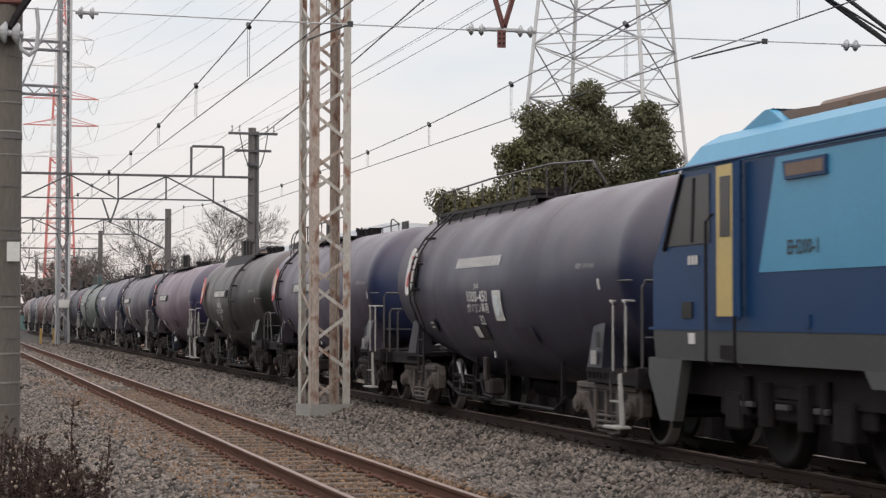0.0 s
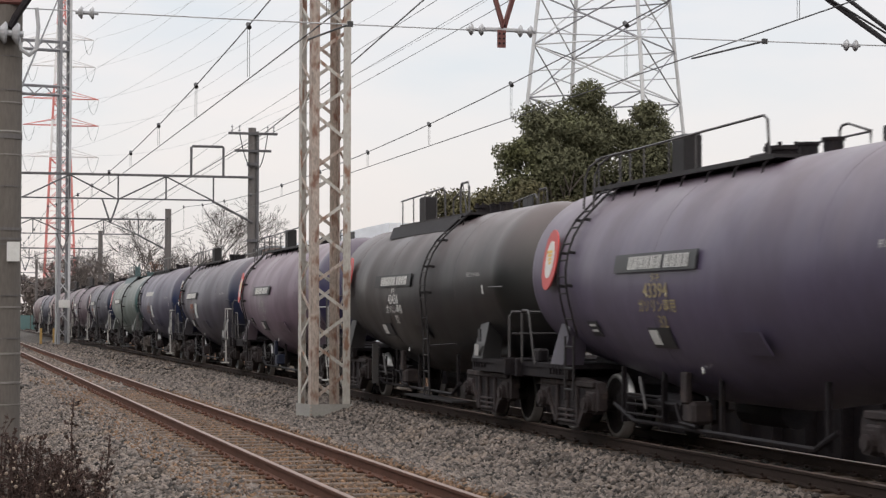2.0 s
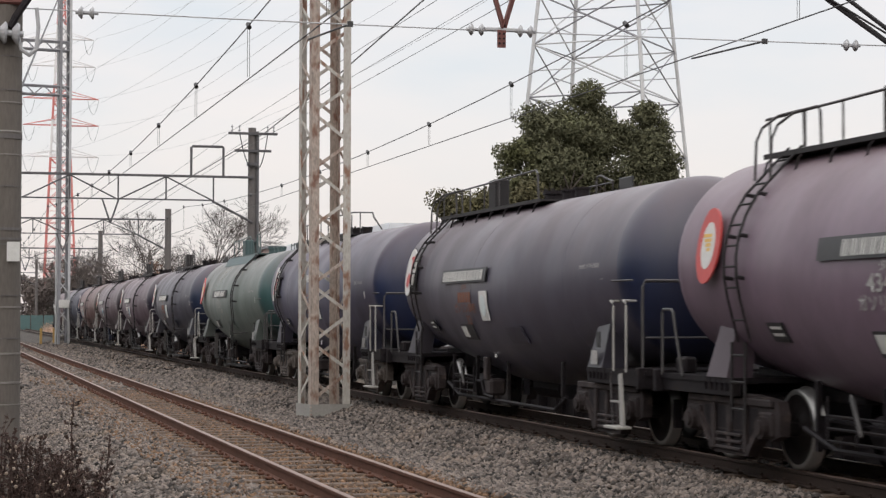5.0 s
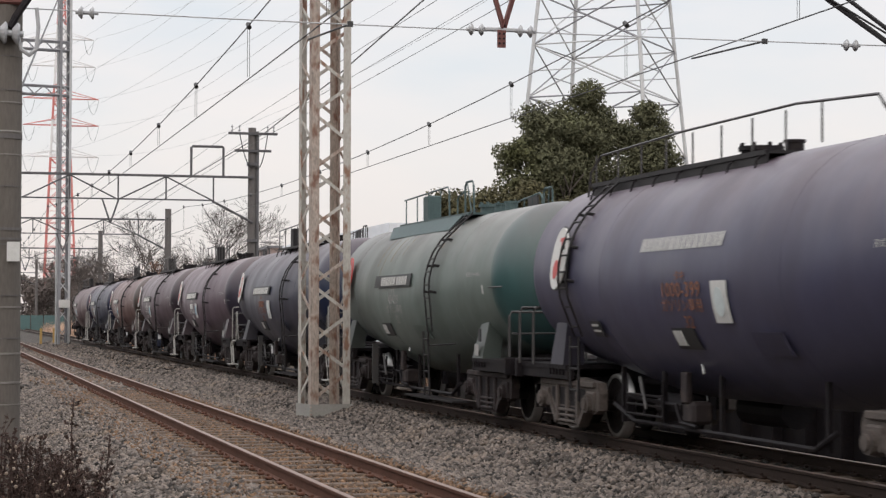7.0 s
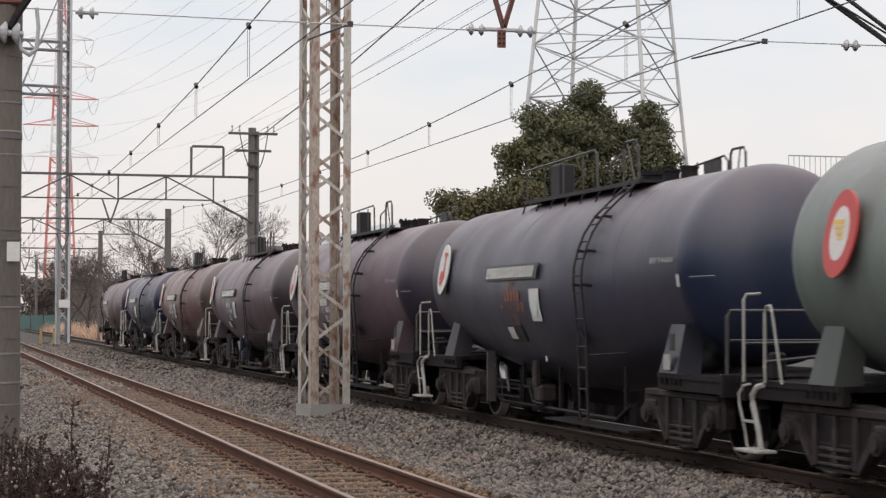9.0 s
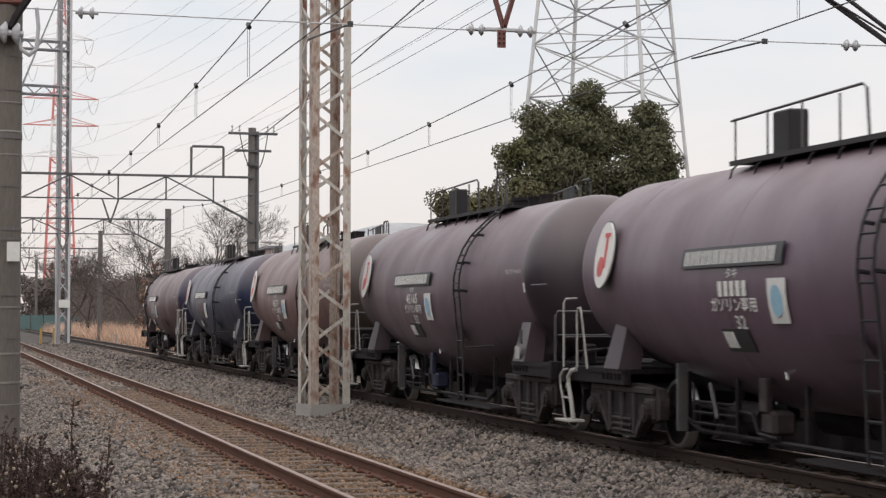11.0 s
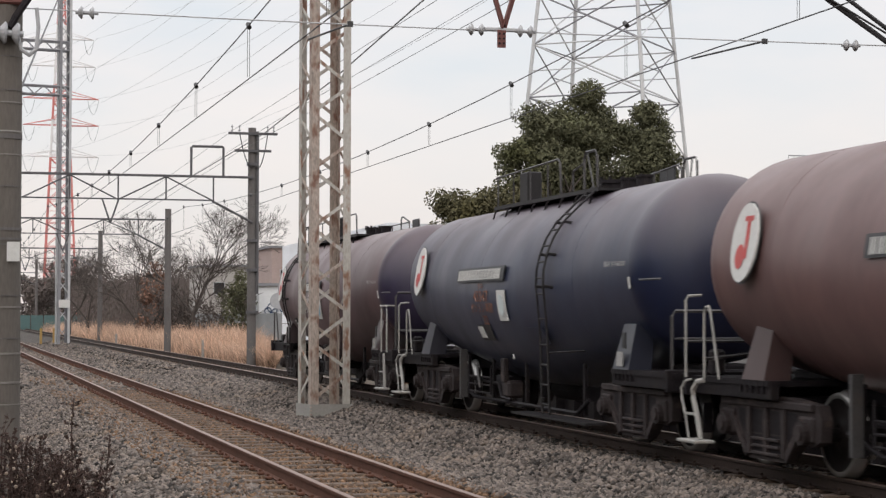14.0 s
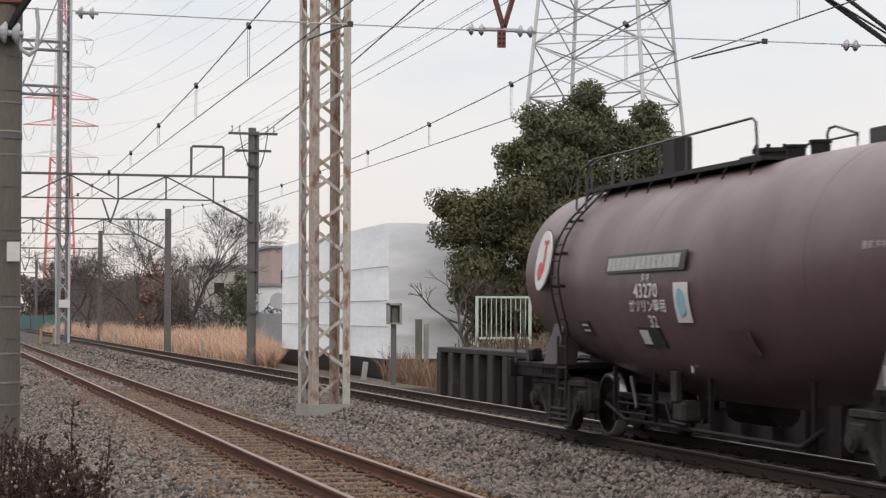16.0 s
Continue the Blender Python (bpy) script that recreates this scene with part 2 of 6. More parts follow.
    M["weed"] = paint("dead_weed", (0.050, 0.028, 0.022), 0.9, 0, 0.4, 4, 30, 0.0, island=0.5)
    M["seed"] = paint("seed_head", (0.24, 0.19, 0.15), 0.9, 0, 0.4, 4, 30, 0.0, island=0.4)
    M["locodark"] = paint("loco_dark_blue", (0.006, 0.036, 0.105), 0.42, 0, 0.12, 1.2, 20, 0.02, spec=0.3)
    M["locolight"] = paint("loco_light_blue", (0.065, 0.25, 0.40), 0.35, 0, 0.08, 1.2, 20, 0.02, spec=0.35)
    M["locogrey"] = paint("loco_grey_skirt", (0.06, 0.062, 0.064), 0.5, 0, 0.2, 1.2, 20, 0.02)
    M["loccream"] = paint("loco_cream_door", (0.48, 0.36, 0.14), 0.45, 0, 0.1, 2, 20, 0.02)
    M["locoroof"] = paint("loco_roof_brown", (0.16, 0.11, 0.085), 0.7, 0, 0.25, 2, 20, 0.1)
    M["glass"] = paint("dark_window_glass", (0.012, 0.012, 0.013), 0.3, 0, 0.1, 2, 20, 0.0)
    M["greygreen"] = paint("pale_green_fence", (0.42, 0.50, 0.42), 0.6, 0, 0.2, 3, 30, 0.1, second=(0.3, 0.2, 0.14), amount=0.5)
    M["house"] = paint("grey_render_wall", (0.38, 0.36, 0.34), 0.9, 0, 0.12, 0.5, 6, 0.05)
    M["housepink"] = paint("pinkish_render_wall", (0.36, 0.28, 0.26), 0.9, 0, 0.12, 0.5, 6, 0.05)
    M["housewhite"] = paint("white_painted_wall", (0.62, 0.63, 0.64), 0.8, 0, 0.1, 0.5, 6, 0.05)
    M["fence"] = paint("grey_fence_panel", (0.22, 0.23, 0.235), 0.8, 0, 0.2, 0.6, 6, 0.05)
    M["teal"] = paint("teal_site_fence", (0.07, 0.125, 0.125), 0.7, 0, 0.15, 0.6, 6, 0.05)
    M["signyellow"] = paint("yellow_marker_paint", (0.30, 0.19, 0.06), 0.7, 0, 0.2, 3, 20, 0.0)


mats()


# ---- builders ----
def part(name, bm, material, parent=None, label="", smooth=False):
    me = bpy.data.meshes.new(name)
    bm.normal_update()
    bm.to_mesh(me)
    bm.free()
    if smooth:
        me.polygons.foreach_set("use_smooth", [True] * len(me.polygons))
    me.materials.append(M[material])
    ob = new(name, me)
    if parent is not None:
        ob.parent = parent
    if label:
        tagged(ob, label)
    return ob


def raw(name, verts, faces, material, parent=None, label="", smooth=False):
    me = bpy.data.meshes.new(name)
    me.from_pydata(verts, [], faces)
    if smooth:
        me.polygons.foreach_set("use_smooth", [True] * len(me.polygons))
    me.materials.append(M[material])
    ob = new(name, me)
    if parent is not None:
        ob.parent = parent
    if label:
        tagged(ob, label)
    return ob


def thing(name, m, label, category, group="", kind=""):
    ob = new(name)
    ob.empty_display_size = 0.2
    ob.matrix_basis = m
    return tagged(ob, label, category, group, kind)


def box(bm, x, y, z, dx, dy, dz, m=None, bevel=0.0):
    """A box centred at x, y with its foot at z."""
    mat = Matrix.Translation((x, y, z + dz / 2)) @ Matrix.Diagonal((dx, dy, dz, 1))
    if m is not None:
        mat = m @ mat
    r = bmesh.ops.create_cube(bm, size=1.0, matrix=mat)
    if bevel:
        es = {e for v in r["verts"] for e in v.link_edges}
        bmesh.ops.bevel(bm, geom=list(es), offset=bevel, segments=1, affect="EDGES")


def rod(bm, a, b, r, r2=None, n=6, caps=True):
    a, b = Vector(a), Vector(b)
    d = b - a
    if d.length < 1e-6:
        return
    q = d.to_track_quat("Z", "Y").to_matrix().to_4x4()
    bmesh.ops.create_cone(bm, cap_ends=caps, segments=n, radius1=r, radius2=r if r2 is None else r2, depth=d.length,
                          matrix=Matrix.Translation((a + b) / 2) @ q)


def pipe(bm, pts, r, n=6):
    """A bent tube through the points, joints rounded by mitred rings."""
    pts = [Vector(p) for p in pts]
    rings = []
    up = Vector((0.13, 0.27, 0.95)).normalized()
    for i, p in enumerate(pts):
        d = (pts[min(i + 1, len(pts) - 1)] - pts[max(i - 1, 0)]).normalized()
        s = d.cross(up).normalized()
        t = d.cross(s).normalized()
        k = 1.0
        if 0 < i < len(pts) - 1:
            c = max(0.5, math.cos((pts[i + 1] - p).angle(p - pts[i - 1]) / 2))
            k = 1 / c
        rings.append([bm.verts.new(p + (s * math.cos(a) + t * math.sin(a)) * r * k) for a in [2 * math.pi * j / n for j in range(n)]])
    for r0, r1 in zip(rings, rings[1:]):
        for j in range(n):
            bm.faces.new((r0[j], r0[(j + 1) % n], r1[(j + 1) % n], r1[j]))
    bm.faces.new(rings[0])
    bm.faces.new(list(reversed(rings[-1])))


def arc(c, r, a0, a1, n, plane="yz"):
    out = []
    for i in range(n + 1):
        a = radians(a0 + (a1 - a0) * i / n)
        u, v = r * math.cos(a), r * math.sin(a)
        out.append((c[0], c[1] + u, c[2] + v) if plane == "yz" else (c[0] + u, c[1], c[2] + v))
    return out


def angle_bar(bm, a, b, w=0.06, t=0.008, out=(1, 0, 0)):
    """An L-shaped bar from a to b."""
    a, b = Vector(a), Vector(b)
    d = (b - a).normalized()
    s = d.cross(Vector(out))
    if s.length < 1e-3:
        s = d.cross(Vector((0, 0, 1)))
    s.normalize()
    o = s.cross(d).normalized()
    prof = [(0, 0), (w, 0), (w, t), (t, t), (t, w), (0, w)]
    r0 = [bm.verts.new(a + s * u + o * v) for u, v in prof]
    r1 = [bm.verts.new(b + s * u + o * v) for u, v in prof]
    for j in range(6):
        bm.faces.new((r0[j], r0[(j + 1) % 6], r1[(j + 1) % 6], r1[j]))
    bm.faces.new(list(reversed(r0)))
    bm.faces.new(r1)


def poly_plate(bm, outline, x0, x1):
    """An upright plate: outline of (y, z), from x0 to x1."""
    r0 = [bm.verts.new((x0, y, z)) for y, z in outline]
    r1 = [bm.verts.new((x1, y, z)) for y, z in outline]
    n = len(outline)
    bm.faces.new(r0)
    bm.faces.new(list(reversed(r1)))
    for j in range(n):
        bm.faces.new((r0[(j + 1) % n], r0[j], r1[j], r1[(j + 1) % n]))


def flat_bar(bm, a, b, w, t, normal):
    """A flat bar from a to b whose broad side faces along normal."""
    d = (b - a).normalized()
    s = d.cross(normal).normalized() * w / 2
    n = normal.normalized() * t / 2
    r0 = [bm.verts.new(a + u) for u in (s + n, s - n, -s - n, -s + n)]
    r1 = [bm.verts.new(b + u) for u in (s + n, s - n, -s - n, -s + n)]
    for j in range(4):
        bm.faces.new((r0[j], r0[(j + 1) % 4], r1[(j + 1) % 4], r1[j]))
    bm.faces.new(list(reversed(r0)))
    bm.faces.new(r1)


# ---- ground and tracks ----
PROFILE = [(-60, -0.75), (-6, -0.62), (-1.0, -0.52), (0.6, -0.46), (1.8, -0.36), (2.7, -0.19), (5.5, -0.19), (6.1, -0.30), (6.7, -0.38), (7.25, -0.36), (7.75, -0.2),
           (8.1, -0.18), (10.5, -0.18), (11.2, -0.42), (12.2, -0.5), (60, -0.6)]


def bed_z(x):
    for (x0, z0), (x1, z1) in zip(PROFILE, PROFILE[1:]):
        if x <= x1:
            return z0 + (z1 - z0) * max(0.0, (x - x0) / (x1 - x0))
    return PROFILE[-1][1]


def build_ground():
    bm = bmesh.new()
    bmesh.ops.create_grid(bm, x_segments=40, y_segments=40, size=4500)
    for v in bm.verts:
        v.co.z = -0.8
    tagged(part("ground", bm, "earth"), "flat dry brown earth beside the railway", "ground", kind="structure")
    ys = [-40, -10, 5] + [10 + 0.4 * i for i in range(125)] + [62 + 6 * i for i in range(60)]
    xs = sorted({x for x, _ in PROFILE[1:-1]} | {-6 + 0.3 * i for i in range(62)})
    verts, faces = [], []
    for y in ys:
        for x in xs:
            n = noise.noise((x * 1.3, y * 1.3, 0)) * 0.025 if 2.5 > x or 5.7 < x < 8 else noise.noise((x * 2, y * 2, 3)) * 0.012
            verts.append((x + bend(y), y, bed_z(x) + n - 0.012))
    w = len(xs)
    for j in range(len(ys) - 1):
        for i in range(w - 1):
            faces.append((j * w + i, j * w + i + 1, (j + 1) * w + i + 1, (j + 1) * w + i))
    tagged(raw("ballast_bed", verts, faces, "ballast", smooth=True), "grey crushed stone ballast, darkened to paint shade between stones", "ballast", kind="structure")


def sky_blocking_walls():
    """Unseen plain walls, added beside and behind the viewpoint to block low sky light."""
    for name, x, y, dx, dy, h in (("wall_west", -9.0, 25, 0.5, 170, 3.8), ("wall_south", 10.0, -60, 38.5, 0.5, 7.5)):
        bm = bmesh.new()
        box(bm, x, y, -0.8, dx, dy, h + 0.8)
        tagged(part(name, bm, "skyblock"), "unseen dark green-brown wall added to block low sky light", "wall", kind="structure")


def stones(name, x0, x1, y0, y1, count, size, material, lift, label, seed, clear=()):
    """Crushed stones, each an irregular eight-faced lump, strewn on the bed."""
    rng = np.random.default_rng(seed)
    x = rng.uniform(x0, x1, count)
    y = y0 + (y1 - y0) * rng.random(count) ** 1.5
    for c in clear:
        keep = np.abs(x - c) > 0.075
        x, y = x[keep], y[keep]
    count = len(x)
    px, pz = zip(*PROFILE)
    z = np.interp(x, px, pz) + rng.normal(0, 0.010, count) + lift
    base = np.array([(1, 0, 0), (0, 1, 0), (-1, 0, 0), (0, -1, 0), (0.1, 0.1, 0.8), (-0.1, 0, -0.8)], float)
    a = rng.uniform(0, 6.28, count)
    s = size * rng.uniform(0.55, 1.3, (count, 1, 1)) * rng.uniform(0.6, 1.25, (count, 6, 1))
    v = base[None] * s
    tilt = rng.normal(0, 0.5, count)
    ct, st = np.cos(tilt), np.sin(tilt)
    vy, vz = v[:, :, 1] * ct[:, None] - v[:, :, 2] * st[:, None], v[:, :, 1] * st[:, None] + v[:, :, 2] * ct[:, None]
    ca, sa = np.cos(a)[:, None], np.sin(a)[:, None]
    out = np.empty((count, 6, 3))
    out[:, :, 0] = v[:, :, 0] * ca - vy * sa + x[:, None]
    out[:, :, 1] = v[:, :, 0] * sa + vy * ca + y[:, None]
    out[:, :, 2] = vz + z[:, None]
    tri = np.array([(0, 1, 4), (1, 2, 4), (2, 3, 4), (3, 0, 4), (1, 0, 5), (2, 1, 5), (3, 2, 5), (0, 3, 5)])
    loops = (tri[None] + 6 * np.arange(count)[:, None, None]).reshape(-1)
    me = bpy.data.meshes.new(name)
    me.vertices.add(count * 6)
    me.vertices.foreach_set("co", out.reshape(-1))
    me.loops.add(len(loops))
    me.loops.foreach_set("vertex_index", loops)
    me.polygons.add(len(loops) // 3)
    me.polygons.foreach_set("loop_start", np.arange(0, len(loops), 3))
    me.polygons.foreach_set("loop_total", np.full(len(loops) // 3, 3))
    me.update(calc_edges=True)
    me.materials.append(M[material])
    return tagged(new(name, me), label, "ballast", kind="stuff")


RAIL = [(-0.06, -0.152), (0.06, -0.152), (0.06, -0.138), (0.012, -0.125), (0.009, -0.045), (0.031, -0.034), (0.031, -0.006), (0.024, 0.0), (-0.024, 0.0),
        (-0.031, -0.006), (-0.031, -0.034), (-0.009, -0.045), (-0.012, -0.125), (-0.06, -0.138)]


def rail(x, parent):
    ys = [-60 + 20 * i for i in range(27)]
    verts, faces = [], []
    n = len(RAIL)
    for y in ys:
        verts += [(x + u + bend(y), y, v) for u, v in RAIL]
    for j in range(len(ys) - 1):
        for i in range(n):
            faces.append((j * n + i, j * n + (i + 1) % n, (j + 1) * n + (i + 1) % n, (j + 1) * n + i))
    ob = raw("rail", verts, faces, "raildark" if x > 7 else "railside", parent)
    ob.data.materials.append(M["railtop"])
    for i, p in enumerate(ob.data.polygons):
        if i % n in (6, 7, 8):
            p.material_index = 1
    return ob


def track(name, x, y0, y1, label):
    root = thing(name, pose(0, 0, 0), label, "railway track", kind="structure")
    rail(x - 0.564, root)
    rail(x + 0.564, root)
    bm = bmesh.new()
    box(bm, 0, 0, -0.30, 2.1, 0.22, 0.148, bevel=0.015)
    first = part("sleeper", bm, "sleeper", root)
    bm = bmesh.new()
    for s in (-0.564, 0.564):
        for e in (-0.105, 0.105):
            box(bm, s + e, 0, -0.152, 0.07, 0.13, 0.035, bevel=0.01)
            rod(bm, (s + e, 0.02, -0.12), (s + e, 0.02, -0.09), 0.018)
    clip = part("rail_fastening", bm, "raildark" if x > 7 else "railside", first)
    count = int((y1 - y0) / 0.62)
    rnd = random.Random(4)
    for i in range(count):
        y = y0 + 0.62 * i
        s, c = (first, clip) if i == 0 else (new("sleeper", first.data), new("rail_fastening", clip.data))
        if i:
            s.parent, c.parent = root, s
        s.matrix_basis = pose(x + bend(y) + rnd.uniform(-0.02, 0.02), y, 0, 0, 0, rnd.uniform(-0.6, 0.6))
    return root


build_ground()
sky_blocking_walls()
track("track_near", XN, 14, 100, "rusty-brown running track on old sleepers in ballast")
track("track_far", XF, 14, 100, "dark running track under the train in grey ballast")

# ---- tank wagons ----
KINDS = {"a": dict(top=3.40, mid=1.41, end=1.18, flat=1.0, knee=5.45, head=0.75),
         "b": dict(top=3.40, mid=1.41, end=1.18, flat=1.0, knee=5.45, head=0.75),
         "c": dict(top=3.46, mid=1.42, end=1.22, flat=2.0, knee=5.72, head=0.58)}


def tank_ring(kind, y):
    """Radius and centre height of the tank at y along the wagon."""
    k = KINDS[kind]
    u = max(0.0, min(1.0, (abs(y) - k["flat"]) / (k["knee"] - k["flat"])))
    r = k["mid"] + (k["end"] - k["mid"]) * u
    zc = k["top"] - r
    if abs(y) > k["knee"]:
        d = min(1.0, (abs(y) - k["knee"]) / k["head"])
        r *= math.sqrt(max(0.0, 1 - d ** 2.3))
    return r, zc


def tank_x(kind, y, z):
    r, zc = tank_ring(kind, y)
    return -math.sqrt(max(0.01, r * r - (z - zc) ** 2))


def tank_skin(kind, stations, close=None, n=48):
    bm = bmesh.new()
    rings = []
    for y in stations:
        r, zc = tank_ring(kind, y)
        rings.append([bm.verts.new((r * math.sin(a), y, zc + r * math.cos(a))) for a in [2 * math.pi * i / n for i in range(n)]])
    for r0, r1 in zip(rings, rings[1:]):
        for i in range(n):
            bm.faces.new((r0[i], r0[(i + 1) % n], r1[(i + 1) % n], r1[i]))
    if close is not None:
        r, zc = tank_ring(kind, stations[-1])
        tip = bm.verts.new((0, close, zc))
        for i in range(n):
            bm.faces.new((rings[-1][i], rings[-1][(i + 1) % n], tip))
    bmesh.ops.recalc_face_normals(bm, faces=bm.faces)
    return bm


def skin_patch(kind, y0, y1, z0, z1, gap=0.02, thick=0.012, n=6):
    """A plate that lies on the tank's near side."""
    bm = bmesh.new()
    cols = []
    for i in range(n + 1):
        y = y0 + (y1 - y0) * i / n
        cols.append([])
        for j in range(n + 1):
            z = z0 + (z1 - z0) * j / n
            x = tank_x(kind, y, z)
            cols[-1].append((bm.verts.new((x - gap - thick, y, z)), bm.verts.new((x - gap, y, z))))
    for i in range(n):
        for j in range(n):
            a, b, c, d = cols[i][j], cols[i + 1][j], cols[i + 1][j + 1], cols[i][j + 1]
            bm.faces.new((a[0], b[0], c[0], d[0]))
            bm.faces.new((d[1], c[1], b[1], a[1]))
    for i in range(n):
        for j in (0, n):
            a, b = cols[i][j], cols[i + 1][j]
            bm.faces.new((a[0], a[1], b[1], b[0]))
            a, b = cols[j][i], cols[j][i + 1]
            bm.faces.new((a[0], a[1], b[1], b[0]))
    bmesh.ops.recalc_face_normals(bm, faces=bm.faces)
    return bm


def tilted(y, z, kind):
    """A frame on the tank's near side: local x runs towards the front of the train, local y up, local z out."""
    d = 0.06
    p = Vector((tank_x(kind, y, z), y, z))
    u = Vector((tank_x(kind, y, z + d), y, z + d)) - Vector((tank_x(kind, y, z - d), y, z - d))
    f = Vector((tank_x(kind, y - d, z), y - d, z)) - Vector((tank_x(kind, y + d, z), y + d, z))
    f.normalize()
    o = f.cross(u).normalized()
    u = o.cross(f).normalized()
    m = Matrix((f, u, o)).transposed().to_4x4()
    return Matrix.Translation(p) @ m


def lettering(body, size, m, material, parent, gap=0.012, kind=None):
    """Flat painted lettering at m, its x axis along the line."""
    cu = bpy.data.curves.new("lettering", "FONT")
    cu.body, cu.size, cu.align_x, cu.align_y = body, size, "CENTER", "CENTER"
    cu.resolution_u = 2
    cu.offset = size * 0.016
    ob = new("lettering", cu)
    bpy.context.view_layer.update()
    me = bpy.data.meshes.new_from_object(ob.evaluated_get(bpy.context.evaluated_depsgraph_get()))
    bpy.data.objects.remove(ob)
    me.transform(m)
    if kind:
        for v in me.vertices:
            v.co.x = tank_x(kind, v.co.y, v.co.z) - gap
    me.materials.clear()
    me.materials.append(M[material])
    o2 = new("lettering", me)
    o2.parent = parent
    return o2


def ellipse_plate(bm, m, ry, rz, z0, z1, n=28):
    a = [bm.verts.new(m @ Vector((ry * math.cos(t), rz * math.sin(t), z0))) for t in [2 * math.pi * i / n for i in range(n)]]
    b = [bm.verts.new(m @ Vector((ry * math.cos(t), rz * math.sin(t), z1))) for t in [2 * math.pi * i / n for i in range(n)]]
    bm.faces.new(b)
    bm.faces.new(list(reversed(a)))
    for i in range(n):
        bm.faces.new((a[i], a[(i + 1) % n], b[(i + 1) % n], b[i]))


def bogie(parent, y, cast="bogie"):
    root = new("bogie")
    root.parent = parent
    root.matrix_basis = pose(0, y, 0)
    # cast side frames: arched top member, pedestals over the axle boxes, spring nest in the middle
    outline = [(-1.18, 0.74), (-1.24, 0.60), (-1.22, 0.38), (-1.02, 0.32), (-0.78, 0.38), (-0.44, 0.12), (0.44, 0.12), (0.78, 0.38), (1.02, 0.32), (1.22, 0.38), (1.24, 0.60), (1.18, 0.74), (0.5, 0.79), (-0.5, 0.79)]
    for s in (-1, 1):
        bm = bmesh.new()
        poly_plate(bm, outline, s * 0.86, s * 0.98)
        # raised ribs round the windows
        box(bm, s * 0.99, 0, 0.67, 0.07, 2.2, 0.08, bevel=0.012)
        for e in (-0.42, 0.0, 0.42):
            box(bm, s * 0.99, e, 0.16, 0.06, 0.09, 0.54, bevel=0.012)
        for k in (-1, 1):
            flat_bar(bm, Vector((s * 0.985, k * 0.46, 0.16)), Vector((s * 0.985, k * 0.86, 0.56)), 0.08, 0.05, Vector((1, 0, 0)))
        part("side_frame", bm, cast, root)
        # Black plates paint the shade where the casting has windows.
        for k in (-1, 1):
            bm = bmesh.new()
            poly_plate(bm, [(k * 0.48, 0.32), (k * 0.70, 0.52), (k * 0.70, 0.64), (k * 0.48, 0.64)], s * 0.976, s * 0.984)
            part("frame_opening", bm, "black", root)
            bm = bmesh.new()
            poly_plate(bm, [(k * 0.07, 0.40), (k * 0.36, 0.40), (k * 0.36, 0.64), (k * 0.07, 0.64)], s * 0.976, s * 0.984)
            part("frame_opening", bm, "black", root)
        bm = bmesh.new()
        poly_plate(bm, [(-0.36, 0.15), (0.36, 0.15), (0.36, 0.38), (-0.36, 0.38)], s * 0.976, s * 0.984)
        part("frame_opening", bm, "black", root)
        for q in range(3):
            bm = bmesh.new()
            box(bm, s * 1.0, 0, 0.17 + 0.075 * q, 0.05, 0.66, 0.035, bevel=0.008)
            part("spring_slat", bm, cast, root)
        for e in (-0.95, 0.95):
            bm = bmesh.new()
            rod(bm, (s * 0.86, e, 0.46), (s * 1.08, e, 0.46), 0.12, n=14)
            rod(bm, (s * 1.08, e, 0.46), (s * 1.11, e, 0.46), 0.08, n=14)
            box(bm, s * 0.94, e, 0.36, 0.16, 0.32, 0.26, bevel=0.02)
            part("axle_box", bm, cast, root)
    bm = bmesh.new()
    box(bm, 0, 0, 0.42, 1.9, 0.42, 0.36, bevel=0.03)
    part("bolster", bm, "black", root)
    for e in (-0.875, 0.875):
        bm = bmesh.new()
        rod(bm, (-0.86, e, 0.43), (0.86, e, 0.43), 0.08, n=10)
        part("axle", bm, "wheel", root)
        for s in (-1, 1):
            w = wheel_mesh(s)
            o = new("wheel", w)
            o.parent = root
            o.matrix_basis = pose(0, e, 0.43)
        for s in (-1, 1):
            bm = bmesh.new()
            k = 1 if e > 0 else -1
            poly_plate(bm, [(e + k * 0.43, 0.25), (e + k * 0.49, 0.25), (e + k * 0.49, 0.6), (e + k * 0.43, 0.6)], s * 0.52, s * 0.62)
            part("brake_shoe", bm, "black", root)
    return root


WHEELS = {}


